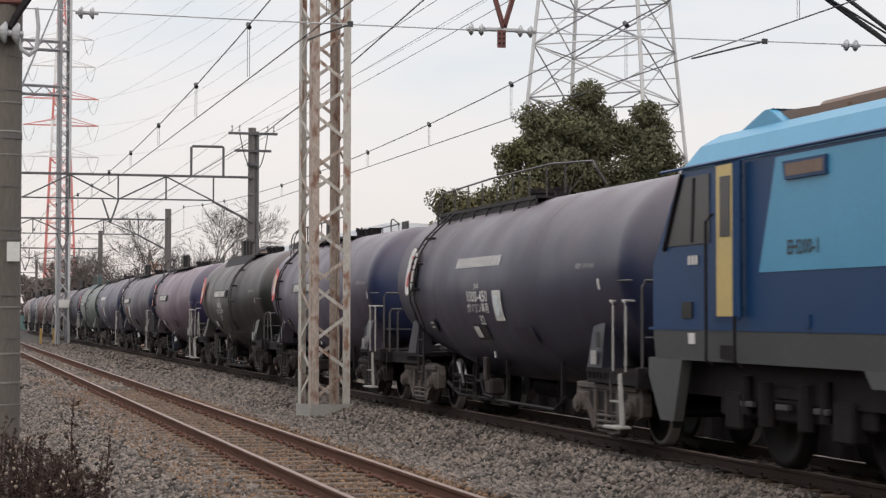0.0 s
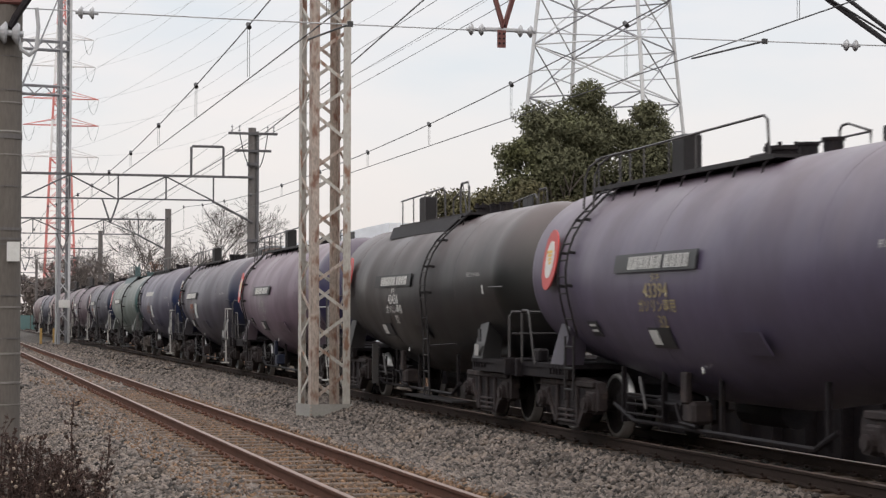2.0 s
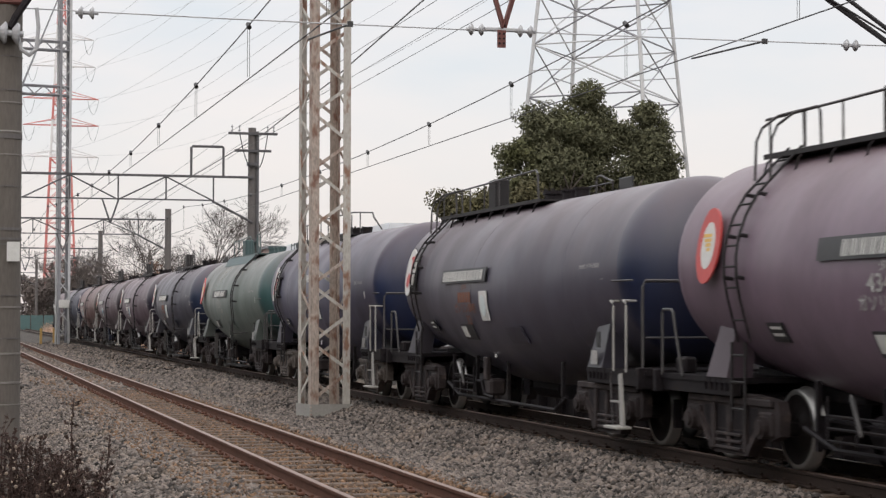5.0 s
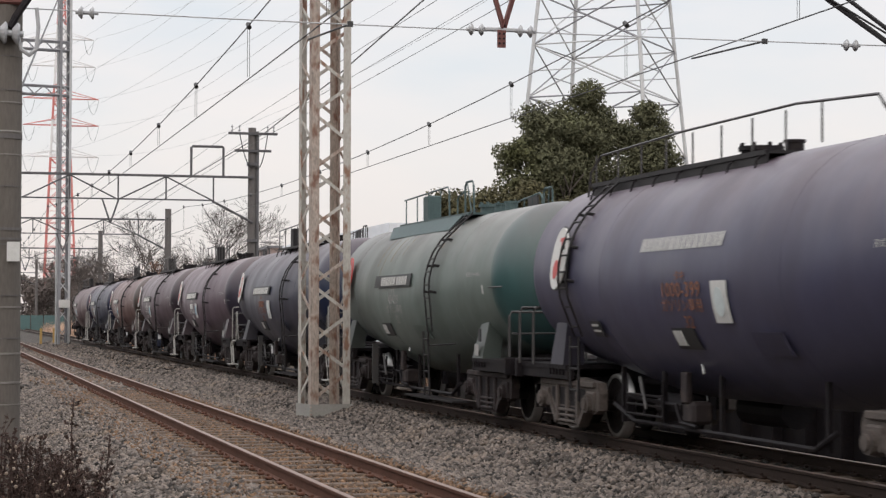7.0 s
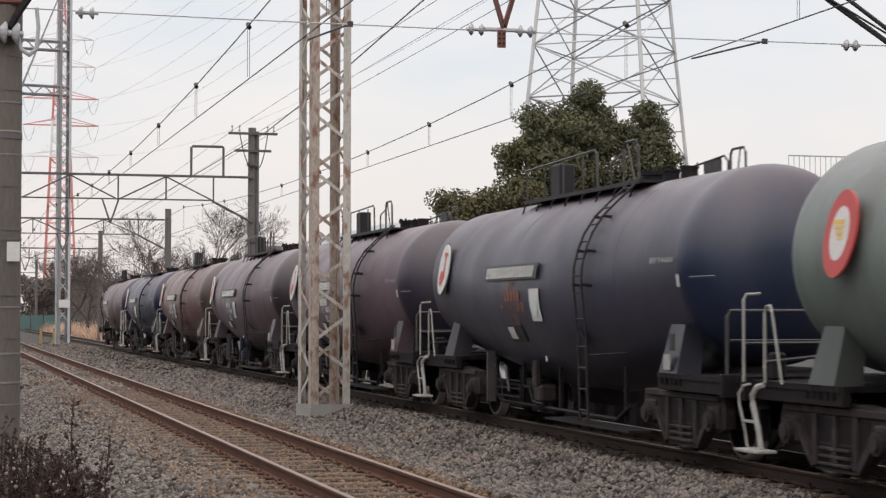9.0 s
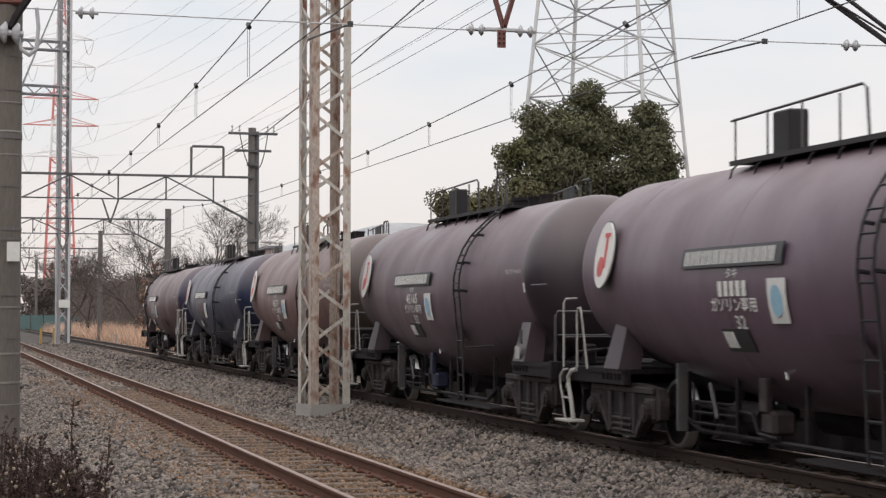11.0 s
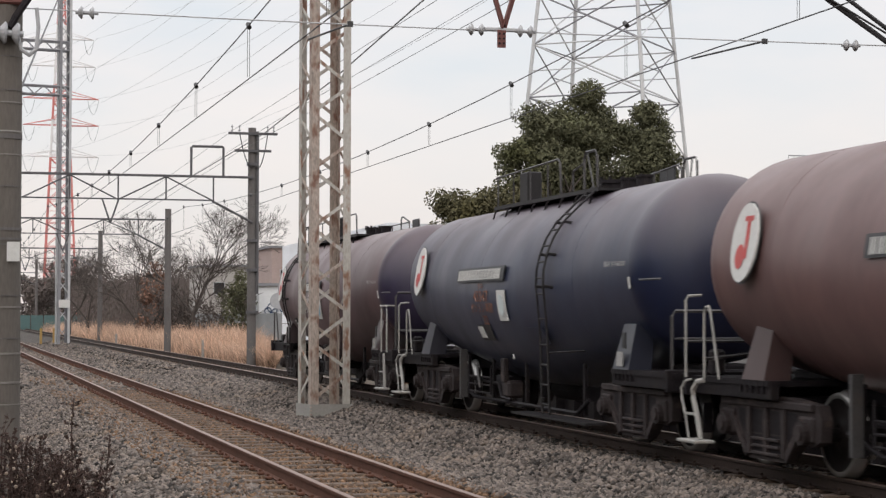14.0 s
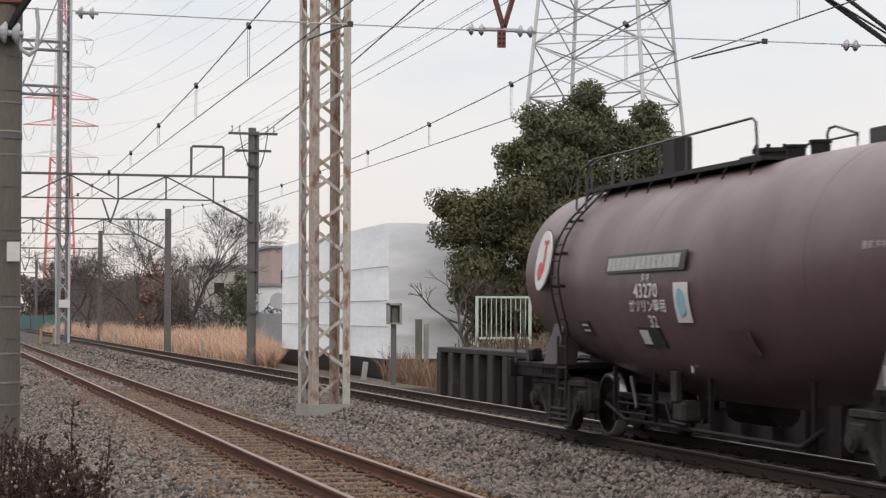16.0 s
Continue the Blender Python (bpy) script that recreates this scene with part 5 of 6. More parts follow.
# concrete pole close by, with its bracket and insulator
PX, PY = 0.675, 20.0
bands = [(1.30, 0.012, "bandgrey"), (1.52, 0.022, "bandgrey"), (1.82, 0.02, "bandgrey"), (1.98, 0.012, "farpole"), (2.30, 0.016, "bandgrey"), (2.42, 0.012, "farpole"), (2.95, 0.012, "farpole"),
         (3.00, 0.025, "farpole"), (3.10, 0.03, "farpole"), (3.55, 0.012, "farpole"), (3.88, 0.012, "bandgrey"), (4.05, 0.05, "farpole"), (4.12, 0.015, "concrete"),
         (4.42, 0.014, "bandgrey"), (4.55, 0.010, "farpole"), (4.9, 0.010, "farpole")]
cp = concrete_pole(PX, PY, -0.6, 9.0, 0.19, 0.175, "close round concrete pole with steel bands and wire ties", bands=bands)
bm = bmesh.new()
box(bm, 0.10, -0.185, 2.78, 0.13, 0.02, 0.2)
part("plate_bar", bm, "mark", cp)
bm = bmesh.new()
pipe(bm, [(0.52, -0.1, 6.1), (0.30, -0.2, 5.62), (0.10, -0.24, 5.30), (0.05, -0.24, 5.18)], 0.04, 8)
part("bracket", bm, "black", cp)
bm = bmesh.new()
box(bm, 0.02, -0.12, 5.44, 0.36, 0.16, 0.2, bevel=0.02)
part("clamp", bm, "oxide", cp)
bm = bmesh.new()
insulator(bm, (-0.2, -0.26, 5.14), (0.18, -0.26, 5.12), 0.12, 3)
part("insulator", bm, "porcelain", cp)
bm = bmesh.new()
pipe(bm, [(0.12, -0.26, 5.1), (0.16, -0.26, 4.96), (0.24, -0.26, 4.91), (0.31, -0.26, 4.97), (0.33, -0.26, 5.2), (0.31, -0.26, 5.4)], 0.022, 6)
part("jumper_cable", bm, "porcelain", cp)

# catenary poles on the far side
p1 = concrete_pole(12.4, 75.6, -0.5, 9.75, 0.19, 0.16, "concrete catenary pole with a double crossarm", "farpole", name="catenary_pole")
for zz, w in ((9.45, 1.0), (8.75, 0.75)):
    bm = bmesh.new()
    box(bm, 0, -0.2, zz, 2 * w, 0.08, 0.1)
    part("crossarm", bm, "beam", p1)
for x in (-0.85, -0.55, 0.6, 0.85):
    bm = bmesh.new()
    insulator(bm, (x, -0.2, 9.55), (x, -0.2, 9.85), 0.06, 2)
    part("insulator", bm, "porcelain", p1)
bm = bmesh.new()
rod(bm, (0.20, -0.1, 3), (0.20, -0.1, 9.6), 0.07, n=8)
part("cable_riser", bm, "beam", p1)
for (x, y, h, lab) in ((12.4, 104, 7.5, "plain dark concrete pole in dry grass"), (12.4, 148, 8.2, "distant concrete catenary pole"), (12.6, 247, 8.8, "far thin concrete catenary pole")):
    concrete_pole(x, y, -0.5, h + 0.5, 0.19, 0.17, lab, "farpole", name="catenary_pole")
for x in (-0.55, 0.6):
    bm = bmesh.new()
    pipe(bm, [(x + (0.1 - x) * u, -0.24, 9.5 - 1.3 * u - 1.1 * u * (1 - u) * 2) for u in [q / 8 for q in range(9)]], 0.022, 5)
    part("jumper_cable", bm, "wire", p1)
for zb in (2.2, 3.9, 5.1, 8.2):
    bm = bmesh.new()
    rod(bm, (0.03, -0.02, zb), (0.03, -0.02, zb + 0.12), 0.25, n=14)
    part("clamp_band", bm, "beam", p1)
truss_beam(75.4, -0.6, 12.4, 6.23, 7.23, "dark truss beam over both tracks")
truss_beam(104.2, -0.6, 12.4, 6.05, 6.92, "truss beam over the tracks farther along", False)
truss_beam(148.2, -0.6, 12.4, 6.0, 6.82, "far truss beam over both tracks", False)
truss_beam(247.2, -0.6, 12.6, 6.3, 7.1, "very far truss beam over the tracks", False)


# ---- overhead wires ----
def catenary(x, z_low, first, label):
    """Contact wire, messenger with its dip, and droppers."""
    cont, mess = [], []
    for i in range(60):
        y = -20 + 5.2 * i
        cont.append((x + bend(y) + 0.04 * math.sin(y * 0.06), y, z_low))
        u = ((y - 20) % 55.4) / 55.4
        mess.append((x + bend(y), y, z_low + 0.29 + 2.75 * (u - 0.5) ** 2))
    wire("contact_wire", cont, 0.0085, "wire", label + " contact wire over the track")
    wire("messenger_wire", mess, 0.0095, "wire", label + " messenger wire with its dip")
    for k in range(24):
        y = first + 5.5 * k
        u = ((y - 20) % 55.4) / 55.4
        zt = z_low + 0.29 + 2.75 * (u - 0.5) ** 2
        bm = bmesh.new()
        for e in (-0.015, 0.015):
            rod(bm, (x + bend(y) + e, y, z_low), (x + bend(y) + e, y, zt), 0.0035, n=4)
        rod(bm, (x + bend(y), y - 0.05, zt - 0.03), (x + bend(y), y + 0.05, zt + 0.03), 0.035, n=8)
        tagged(part("dropper", bm, "wire"), "thin wire dropper with a dark clip", "dropper", "droppers of the overhead line")


catenary(XN, 4.95, 3.9, "dark near-track")
catenary(XF, 4.99, 2.85, "dark far-track")
SY, SZ = 20.3, 4.86
wire("span_wire", [(0.9, SY, SZ + 0.02), (3, SY, SZ - 0.0), (6, SY, SZ - 0.01), (9, SY, SZ), (12.4, SY, SZ + 0.02)], 0.008, "galv", "grey steel span wire across the tracks")
for k, (x0, x1) in enumerate(((1.42, 1.66), (5.76, 6.0), (6.34, 6.58), (10.42, 10.66))):
    bm = bmesh.new()
    insulator(bm, (x0, SY, SZ), (x1, SY, SZ), 0.072, 2)
    tagged(part("insulator", bm, "porcelain", smooth=True), "grey ribbed insulator on a span wire", "insulator", "span wire insulators")
vh = thing("wire_hanger", pose(6.17, SY, SZ), "dark red V-shaped hanger with a drilled plate", "wire hanger")
for e in (-0.42, 0.42):
    bm = bmesh.new()
    angle_bar(bm, (0, 0, 0.02), (e, 0, 1.4), 0.06, 0.01, (0, -1, 0))
    part("arm", bm, "oxide", vh)
bm = bmesh.new()
box(bm, 0, -0.02, -0.2, 0.10, 0.012, 0.2)
part("drilled_plate", bm, "oxide", vh)
for i in range(3):
    for e in (-0.025, 0.025):
        bm = bmesh.new()
        rod(bm, (e, -0.028, -0.04 - 0.055 * i), (e, -0.034, -0.04 - 0.055 * i), 0.012, n=8)
        part("hole", bm, "black", vh)
bm = bmesh.new()
rod(bm, (-0.2, 0, 0.01), (0.2, 0, 0.01), 0.025)
part("clevis", bm, "galv", vh)
for a, b in (((4.30, 22.1, 4.94), (4.42, 20.3, 4.86)), ((9.50, 22.7, 4.98), (9.42, 20.3, 4.865))):
    bm = bmesh.new()
    pipe(bm, [a, b], 0.012, 6)
    box(bm, b[0], b[1], b[2] - 0.03, 0.06, 0.04, 0.06)
    tagged(part("pull_off_arm", bm, "wire"), "dark pull-off arm on the contact wire", "pull-off arm", "pull-off arms")
rb = thing("side_bracket", pose(11.3, SY, 0), "dark pipe bracket with cables beside the far track", "bracket")
for a, b, r in (((-1.3, 0, 5.55), (0.2, 0, 4.62), 0.035), ((-1.0, 0.1, 5.6), (0.3, 0.1, 4.75), 0.028), ((-1.36, -0.05, 5.55), (0.2, -0.05, 4.75), 0.014)):
    bm = bmesh.new()
    rod(bm, a, b, r, n=8)
    part("pipe", bm, "wire", rb)
concrete_pole(11.75, SY, -0.5, 9.0, 0.19, 0.175, "round concrete pole beside the far track")
wire("feeder_cable", [(12.0, -10, 11.2), (12.0, 20, 10.6), (12.0, 34, 10.2), (12.1, 47, 9.75), (12.4, 60, 9.25), (12.9, 75.5, 9.05), (12.6, 110, 8.6), (12.6, 150, 8.4)], 0.022, "wire", "thick black feeder cable along the poles")
for dz, dx in ((0.0, -0.7), (0.25, 0.8), (-0.9, -0.5)):
    wire("power_cable", [(12.4 + dx, 5, 9.9 + dz), (12.4 + dx, 40, 9.3 + dz), (12.4 + dx, 75.6, 9.2 + dz), (12.4 + dx, 148, 8.1 + dz)], 0.008, "wire", "thin dark cable along the poles")
wire("stay_wire", [(0.75, 19.9, 3.75), (1.35, 26, 5.35), (3.4, 47, 10.8)], 0.012, "wire", "dark stay wire from the concrete pole")


# ---- transmission towers ----
def lattice_tower(m, half, base, top, slope, label, arms, colours, bars=0.12, panel=4.5, zmin=0.0):
    """A four-legged tower: half its diagonal at z = base, tapering by slope per metre."""
    root = thing("transmission_tower", m, label, "transmission tower")

    def corner(k, z):
        d = half - slope * (z - base)
        a = math.pi / 2 * k
        return Vector((d * math.cos(a), d * math.sin(a), z))

    z = zmin
    i = 0
    while z < top:
        z1 = min(top, z + panel * max(0.35, 1 - z / top * 0.6))
        c = colours(z)
        for k in range(4):
            bm = bmesh.new()
            rod(bm, corner(k, z), corner(k, z1), bars * 1.25, n=6)
            part("leg_section", bm, c, root)
            bm = bmesh.new()
            rod(bm, corner(k, z), corner(k + 1, z1), bars * 0.5, n=4)
            rod(bm, corner(k + 1, z), corner(k, z1), bars * 0.5, n=4)
            mid0, mid1 = (corner(k, z1) + corner(k + 1, z1)) / 2, (corner(k, z) + corner(k, z1)) / 2
            rod(bm, corner(k, z1), corner(k + 1, z1), bars * 0.45, n=4)
            rod(bm, mid1, (corner(k, z) + corner(k + 1, z1)) / 2, bars * 0.35, n=4)
            # Every other bracing gets the shaded copy, so faces differ by painted shade.
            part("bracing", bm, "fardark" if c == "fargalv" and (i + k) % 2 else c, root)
        z, i = z1, i + 1
    for za, reach, turn in arms:
        c = colours(za)
        for s in (-1, 1):
            bm = bmesh.new()
            tip = Vector((s * reach * math.cos(turn), s * reach * math.sin(turn), za))
            for k in range(4):
                rod(bm, corner(k, za + (1.6 if k % 2 else 0.0)), tip, bars * 0.5, n=4)
            part("arm", bm, c, root)
            bm = bmesh.new()
            pipe(bm, [tip + Vector((-0.42 * s * reach * u, 0, -0.2 - 13.0 * u * (1 - u))) for u in [q / 8 for q in range(9)]], 0.04, 4)
            part("jumper_loop", bm, "fardark", root)
    return root


def grey(z):
    return "fargalv"


def striped(z):
    return "pylonred" if (z < 33 or 42.5 < z < 52 or z > 66) else "pylonwhite"


lattice_tower(pose(51.2, 140, -0.5, 0, 0, 5), 6.9, 17.0, 58, 0.115, "grey steel transmission tower behind the trees", ((44, 9, 0.0), (51, 8, 0.0)), grey, 0.13, 5.2)
lattice_tower(pose(26.4, 420, -0.5, 0, 0, 40), 4.0, 22.0, 78, 0.062, "far red and white transmission tower", ((43.9, 8.2, -0.7), (49.8, 8.2, -0.7), (57, 7.4, -0.7), (63, 7.0, -0.7), (37, 8.2, -0.7)), striped, 0.16, 6.0)
for k, (za, zb) in enumerate(((43.6, 44), (49.5, 51), (37, 38), (56.7, 57), (63, 60))):
    for s, xb in ((1, 59), (-1, 43)):
        pts = []
        for i in range(15):
            u = i / 14
            pts.append((26.4 + s * 7.8 + (xb - 26.4 - s * 7.8) * u, 420 - 280 * u, za + (zb - za) * u - 26 * u * (1 - u)))
        wire("transmission_line", pts, 0.022, "farwire", "thin aluminium transmission line against the sky", n=4)
        pts = [(x0 * 1.0, y0, z0) for x0, y0, z0 in [(26.4 + s * 7.8 - 0.06 * d, 420 + d, za - 0.05 * d + 0.0002 * d * d) for d in (0, 60, 120, 200)]]
        wire("transmission_line", pts, 0.022, "farwire", "thin aluminium transmission line against the sky", n=4)


# ---- vegetation ----
def leaf_cloud(name, clumps, per, size, material, parent, seed, spread=1.0):
    """A crown of many small leaves gathered in uneven clumps."""
    rng = np.random.default_rng(seed)
    verts, faces = [], []
    for (cx, cy, cz, r) in clumps:
        n = int(per * r * r)
        d = rng.normal(0, 1, (n, 3))
        d /= np.linalg.norm(d, axis=1)[:, None]
        rad = r * (0.35 + 0.65 * rng.random(n) ** 0.45) * spread
        p = np.array((cx, cy, cz)) + d * rad[:, None] * np.array((1, 1, 0.85))
        out = d + 0.8 * rng.normal(0, 1, (n, 3)) + np.array((0, 0, 0.35))
        a = np.cross(out, rng.normal(0, 1, (n, 3)))
        a /= np.linalg.norm(a, axis=1)[:, None] + 1e-9
        b = np.cross(out, a)
        b /= np.linalg.norm(b, axis=1)[:, None] + 1e-9
        s = size * rng.uniform(0.6, 1.4, n)[:, None]
        for q, u, v in zip(p, a * s, b * s * 0.55):
            k = len(verts)
            verts += [tuple(q - u), tuple(q + v * 0.9), tuple(q + u), tuple(q - v * 0.9)]
            faces.append((k, k + 1, k + 2, k + 3))
    return raw(name, verts, faces, material, parent)


def limb(net, p, q, r0, r1, n):
    """Adds a tapered limb to the lists of corners and faces in net."""
    verts, faces = net
    d = (q - p).normalized()
    s = d.orthogonal().normalized()
    t = d.cross(s)
    k = len(verts)
    for c, r in ((p, r0), (q, r1)):
        for j in range(n):
            a = 2 * math.pi * j / n
            verts.append(tuple(c + s * (r * math.cos(a)) + t * (r * math.sin(a))))
    for j in range(n):
        faces.append((k + j, k + (j + 1) % n, k + n + (j + 1) % n, k + n + j))


def branches(net, rng, p, d, length, r, depth, up=0.15, split=2, fine=None):
    q = p + d * length
    limb(fine if fine and r < 0.03 else net, p, q, max(r, 0.009), max(r * 0.72, 0.008), 6 if r > 0.03 else 3)
    if depth == 0:
        return
    for i in range(split + (rng.random() < 0.55)):
        nd = (d + Vector((rng.gauss(0, 0.42), rng.gauss(0, 0.42), rng.gauss(up, 0.28)))).normalized()
        branches(net, rng, q, nd, length * rng.uniform(0.62, 0.9), r * 0.66, depth - 1, up, split, fine)


def evergreen(x, y, z, trunk, clumps, label, material, per, size, seed):
    root = thing("tree", pose(x, y, z), label, "tree")
    rng = random.Random(seed)
    net = ([], [])
    limb(net, Vector((0, 0, 0)), Vector((0.1, 0, trunk)), 0.28, 0.18, 10)
    for i in range(5):
        a = i * 1.26
        branches(net, rng, Vector((0.1, 0, trunk - 0.4 * (i % 2))), Vector((math.cos(a) * 0.6, math.sin(a) * 0.6, 0.8)).normalized(), trunk * 0.38, 0.11, 3)
    raw("trunk", *net, "bark", root)
    leaf_cloud("crown", clumps, per, size, material, root, seed)
    return root


def clump_set(seed, boxes):
    rng = random.Random(seed)
    out = []
    for (x0, x1, y0, y1, z0, z1, n, r0, r1) in boxes:
        for _ in range(n):
            out.append((rng.uniform(x0, x1), rng.uniform(y0, y1), rng.uniform(z0, z1), rng.uniform(r0, r1)))
    return out


def lobed_crown(seed, lobes, deep, per_lobe, r0, r1):
    """Clumps gathered in rounded lobes, with notches and gaps between the lobes."""
    rng = random.Random(seed)
    out = []
    for x, z, big in lobes:
        y = rng.uniform(-deep, deep)
        for _ in range(int(per_lobe * big * big) + 4):
            d = Vector((rng.gauss(0, 1), rng.gauss(0, 1), rng.gauss(0, 1))).normalized() * big * rng.uniform(0.25, 0.85)
            out.append((x + d.x, y + d.y, z + d.z * 0.9, rng.uniform(r0, r1)))
    return out


TALL = ((-2.55, 8.3, 0.95), (-1.75, 9.45, 0.85), (-0.75, 9.6, 0.7), (0.1, 10.55, 0.75), (1.05, 9.75, 0.85), (2.4, 9.85, 0.62), (3.15, 9.05, 0.7), (2.0, 8.4, 1.1), (0.3, 8.5, 1.3), (-1.2, 7.9, 1.25),
        (3.1, 7.5, 0.85), (0.9, 6.6, 1.5), (-2.4, 6.8, 1.05), (2.6, 6.0, 1.2), (-1.1, 5.6, 1.5), (1.2, 4.6, 1.3), (-2.2, 4.8, 1.0), (-0.3, 7.3, 1.5), (1.6, 7.3, 1.3), (-1.7, 7.6, 1.2), (-0.4, 9.1, 1.0),
        (1.3, 8.9, 0.9), (2.5, 9.0, 0.7), (-1.9, 8.7, 0.85), (0.4, 9.6, 0.7), (3.0, 8.2, 0.75), (3.2, 6.4, 0.9))
BUSH = ((-2.15, 6.2, 0.65), (-1.55, 5.9, 0.65), (-2.0, 5.2, 0.85), (-0.75, 6.2, 0.65), (0.2, 6.4, 0.6), (1.1, 5.9, 0.8), (2.2, 5.8, 0.75), (3.1, 5.3, 0.75), (0.2, 4.9, 1.2), (2.3, 4.4, 1.25), (-1.6, 3.8, 1.05), (0.3, 3.2, 1.3),
        (2.2, 2.6, 1.3), (-0.7, 2.0, 1.0), (1.2, 1.5, 1.0), (-1.9, 2.9, 0.7), (-1.3, 5.3, 0.9), (-0.3, 5.6, 0.9), (0.9, 5.2, 1.0), (1.9, 5.2, 1.0), (-0.8, 4.2, 1.0),
        (1.2, 3.8, 1.2), (3.2, 4.2, 1.0), (0.2, 2.3, 1.1), (3.0, 3.0, 1.0))
evergreen(24.0, 68.0, -0.5, 4.0, lobed_crown(5, TALL, 1.2, 20, 0.24, 0.66), "tall dense evergreen tree with gaps in its crown", "leaf", 760, 0.070, 11)
evergreen(20.4, 66.0, -0.5, 2.0, lobed_crown(6, BUSH, 1.0, 22, 0.24, 0.66), "bushy dark evergreen beside the white sheeting", "leaf2", 760, 0.068, 12)
evergreen(25.6, 66.0, -0.5, 1.6, clump_set(7, ((-3.0, 3.0, -1.5, 1.5, 1.0, 4.6, 40, 0.6, 1.1),)), "low dense evergreen under the taller tree", "leaf2", 300, 0.11, 13)


def bare_tree(x, y, z, h, seed, label, depth=6):
    root = thing("bare_tree", pose(x, y, z), label, "tree", "bare winter trees")
    rng = random.Random(seed)
    net, fine = ([], []), ([], [])
    limb(net, Vector((0, 0, 0)), Vector((0, 0, h * 0.16)), 0.16, 0.13, 8)
    for i in range(3):
        a = 2.1 * i + seed
        branches(net, rng, Vector((0, 0, h * 0.14)), Vector((math.cos(a) * 0.6, math.sin(a) * 0.4, 0.75)).normalized(), h * 0.2, 0.085, depth, 0.07, 2, fine)
    raw("trunk", *net, "twig", root)
    tagged(raw("twig", *fine, "twig", root), kind="stuff")


bare_tree(17.0, 128, 0.0, 11.6, 3, "spreading bare winter tree with fine twigs", 7)
bare_tree(18.1, 63.0, -0.5, 4.7, 23, "thin leafless shrub before the white sheeting", 5)
bare_tree(10.9, 160, 0.0, 8.4, 8, "bare tree with pale thin twigs", 7)
bare_tree(14.6, 142, 0.0, 8.6, 14, "slim bare tree above the scrub", 6)
bare_tree(18.0, 137, 0, 7.6, 5, "leafless tree beside a house", 6)
bare_tree(13.2, 170, 0, 7.5, 9, "distant bare winter tree", 5)


def thicket():
    """Far brush: many thin twigs and dull leaves in one mass."""
    rng = np.random.default_rng(21)
    verts, faces = [], []
    n = 110000
    y = rng.uniform(165, 235, n)
    x = 13.2 + (y - 165) * 0.03 + rng.random(n) * 22
    top = 4.6 + 1.6 * np.sin(x * 0.55) + 1.1 * np.sin(x * 1.7 + 1) + (y - 165) * 0.03
    z = -0.5 + top * rng.random(n) ** 0.75
    a, b = rng.uniform(0, 6.28, n), rng.uniform(0.5, 2.6, n)
    s = rng.uniform(0.14, 0.42, n)
    for i in range(n):
        u = (math.cos(a[i]) * s[i] * 0.5, math.sin(a[i]) * s[i] * 0.5, s[i] * b[i] * 0.5)
        k = len(verts)
        verts += [(x[i], y[i], z[i]), (x[i] + u[0] + 0.05, y[i] + u[1], z[i] + u[2]), (x[i] + u[0] * 0.2 + 0.06, y[i], z[i] + u[2] * 0.3)]
        faces.append((k, k + 1, k + 2))
    tagged(raw("thicket", verts, faces, "brush"), "brown winter thicket behind the grass, paled by painted haze", "thicket", kind="stuff")


thicket()


def shrub(x, y, z, boxes, per, size, material, label, seed):
    """Low bush: several thin stems and a broken crown."""
    root = thing("shrub", pose(x, y, z), label, "shrub", "shrubs before the houses")
    rng = random.Random(seed)
    net = ([], [])
    for i in range(4):
        a = i * 1.6 + seed
        branches(net, rng, Vector((0.1 * i, 0, 0)), Vector((math.cos(a) * 0.35, math.sin(a) * 0.35, 0.9)).normalized(), 1.1, 0.05, 4)
    raw("stem", *net, "twig", root)
    leaf_cloud("crown", clump_set(seed, boxes), per, size, material, root, seed)


shrub(14.8, 134, -0.2, ((-0.8, 0.8, -1, 1, 0.6, 3.2, 16, 0.45, 0.8), (-0.3, 1.0, -1, 1, 2.8, 5.0, 12, 0.4, 0.7), (-0.2, 0.5, -0.5, 0.5, 5.0, 5.8, 4, 0.3, 0.45)), 90, 0.12, "russet", "small tree with russet dead leaves", 51)
shrub(18.4, 118, -0.2, ((-0.7, 0.7, -0.8, 0.8, 0.6, 3.4, 22, 0.45, 0.75), (-0.3, 0.6, -0.6, 0.6, 3.2, 4.5, 12, 0.35, 0.6)), 300, 0.10, "leaf", "dark rounded evergreen bush", 52)
shrub(16.6, 133, -0.2, ((-1.4, 1.4, -1.5, 1.5, 0.4, 3.8, 30, 0.5, 0.9),), 90, 0.10, "scrub", "tangled brown scrub under the bare tree", 53)
shrub(18.6, 130, -0.2, ((-1.3, 0.8, -1.5, 1.5, 0.4, 2.6, 22, 0.5, 0.8),), 90, 0.10, "scrub", "tangled brown scrub beside the fence", 54)
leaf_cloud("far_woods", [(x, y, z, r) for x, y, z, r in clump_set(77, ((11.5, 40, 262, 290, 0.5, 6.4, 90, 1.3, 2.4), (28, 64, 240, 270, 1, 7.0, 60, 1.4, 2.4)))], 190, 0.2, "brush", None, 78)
tagged(bpy.data.objects["far_woods"], "far winter woods with haze painted into their colour", "woods", kind="stuff")


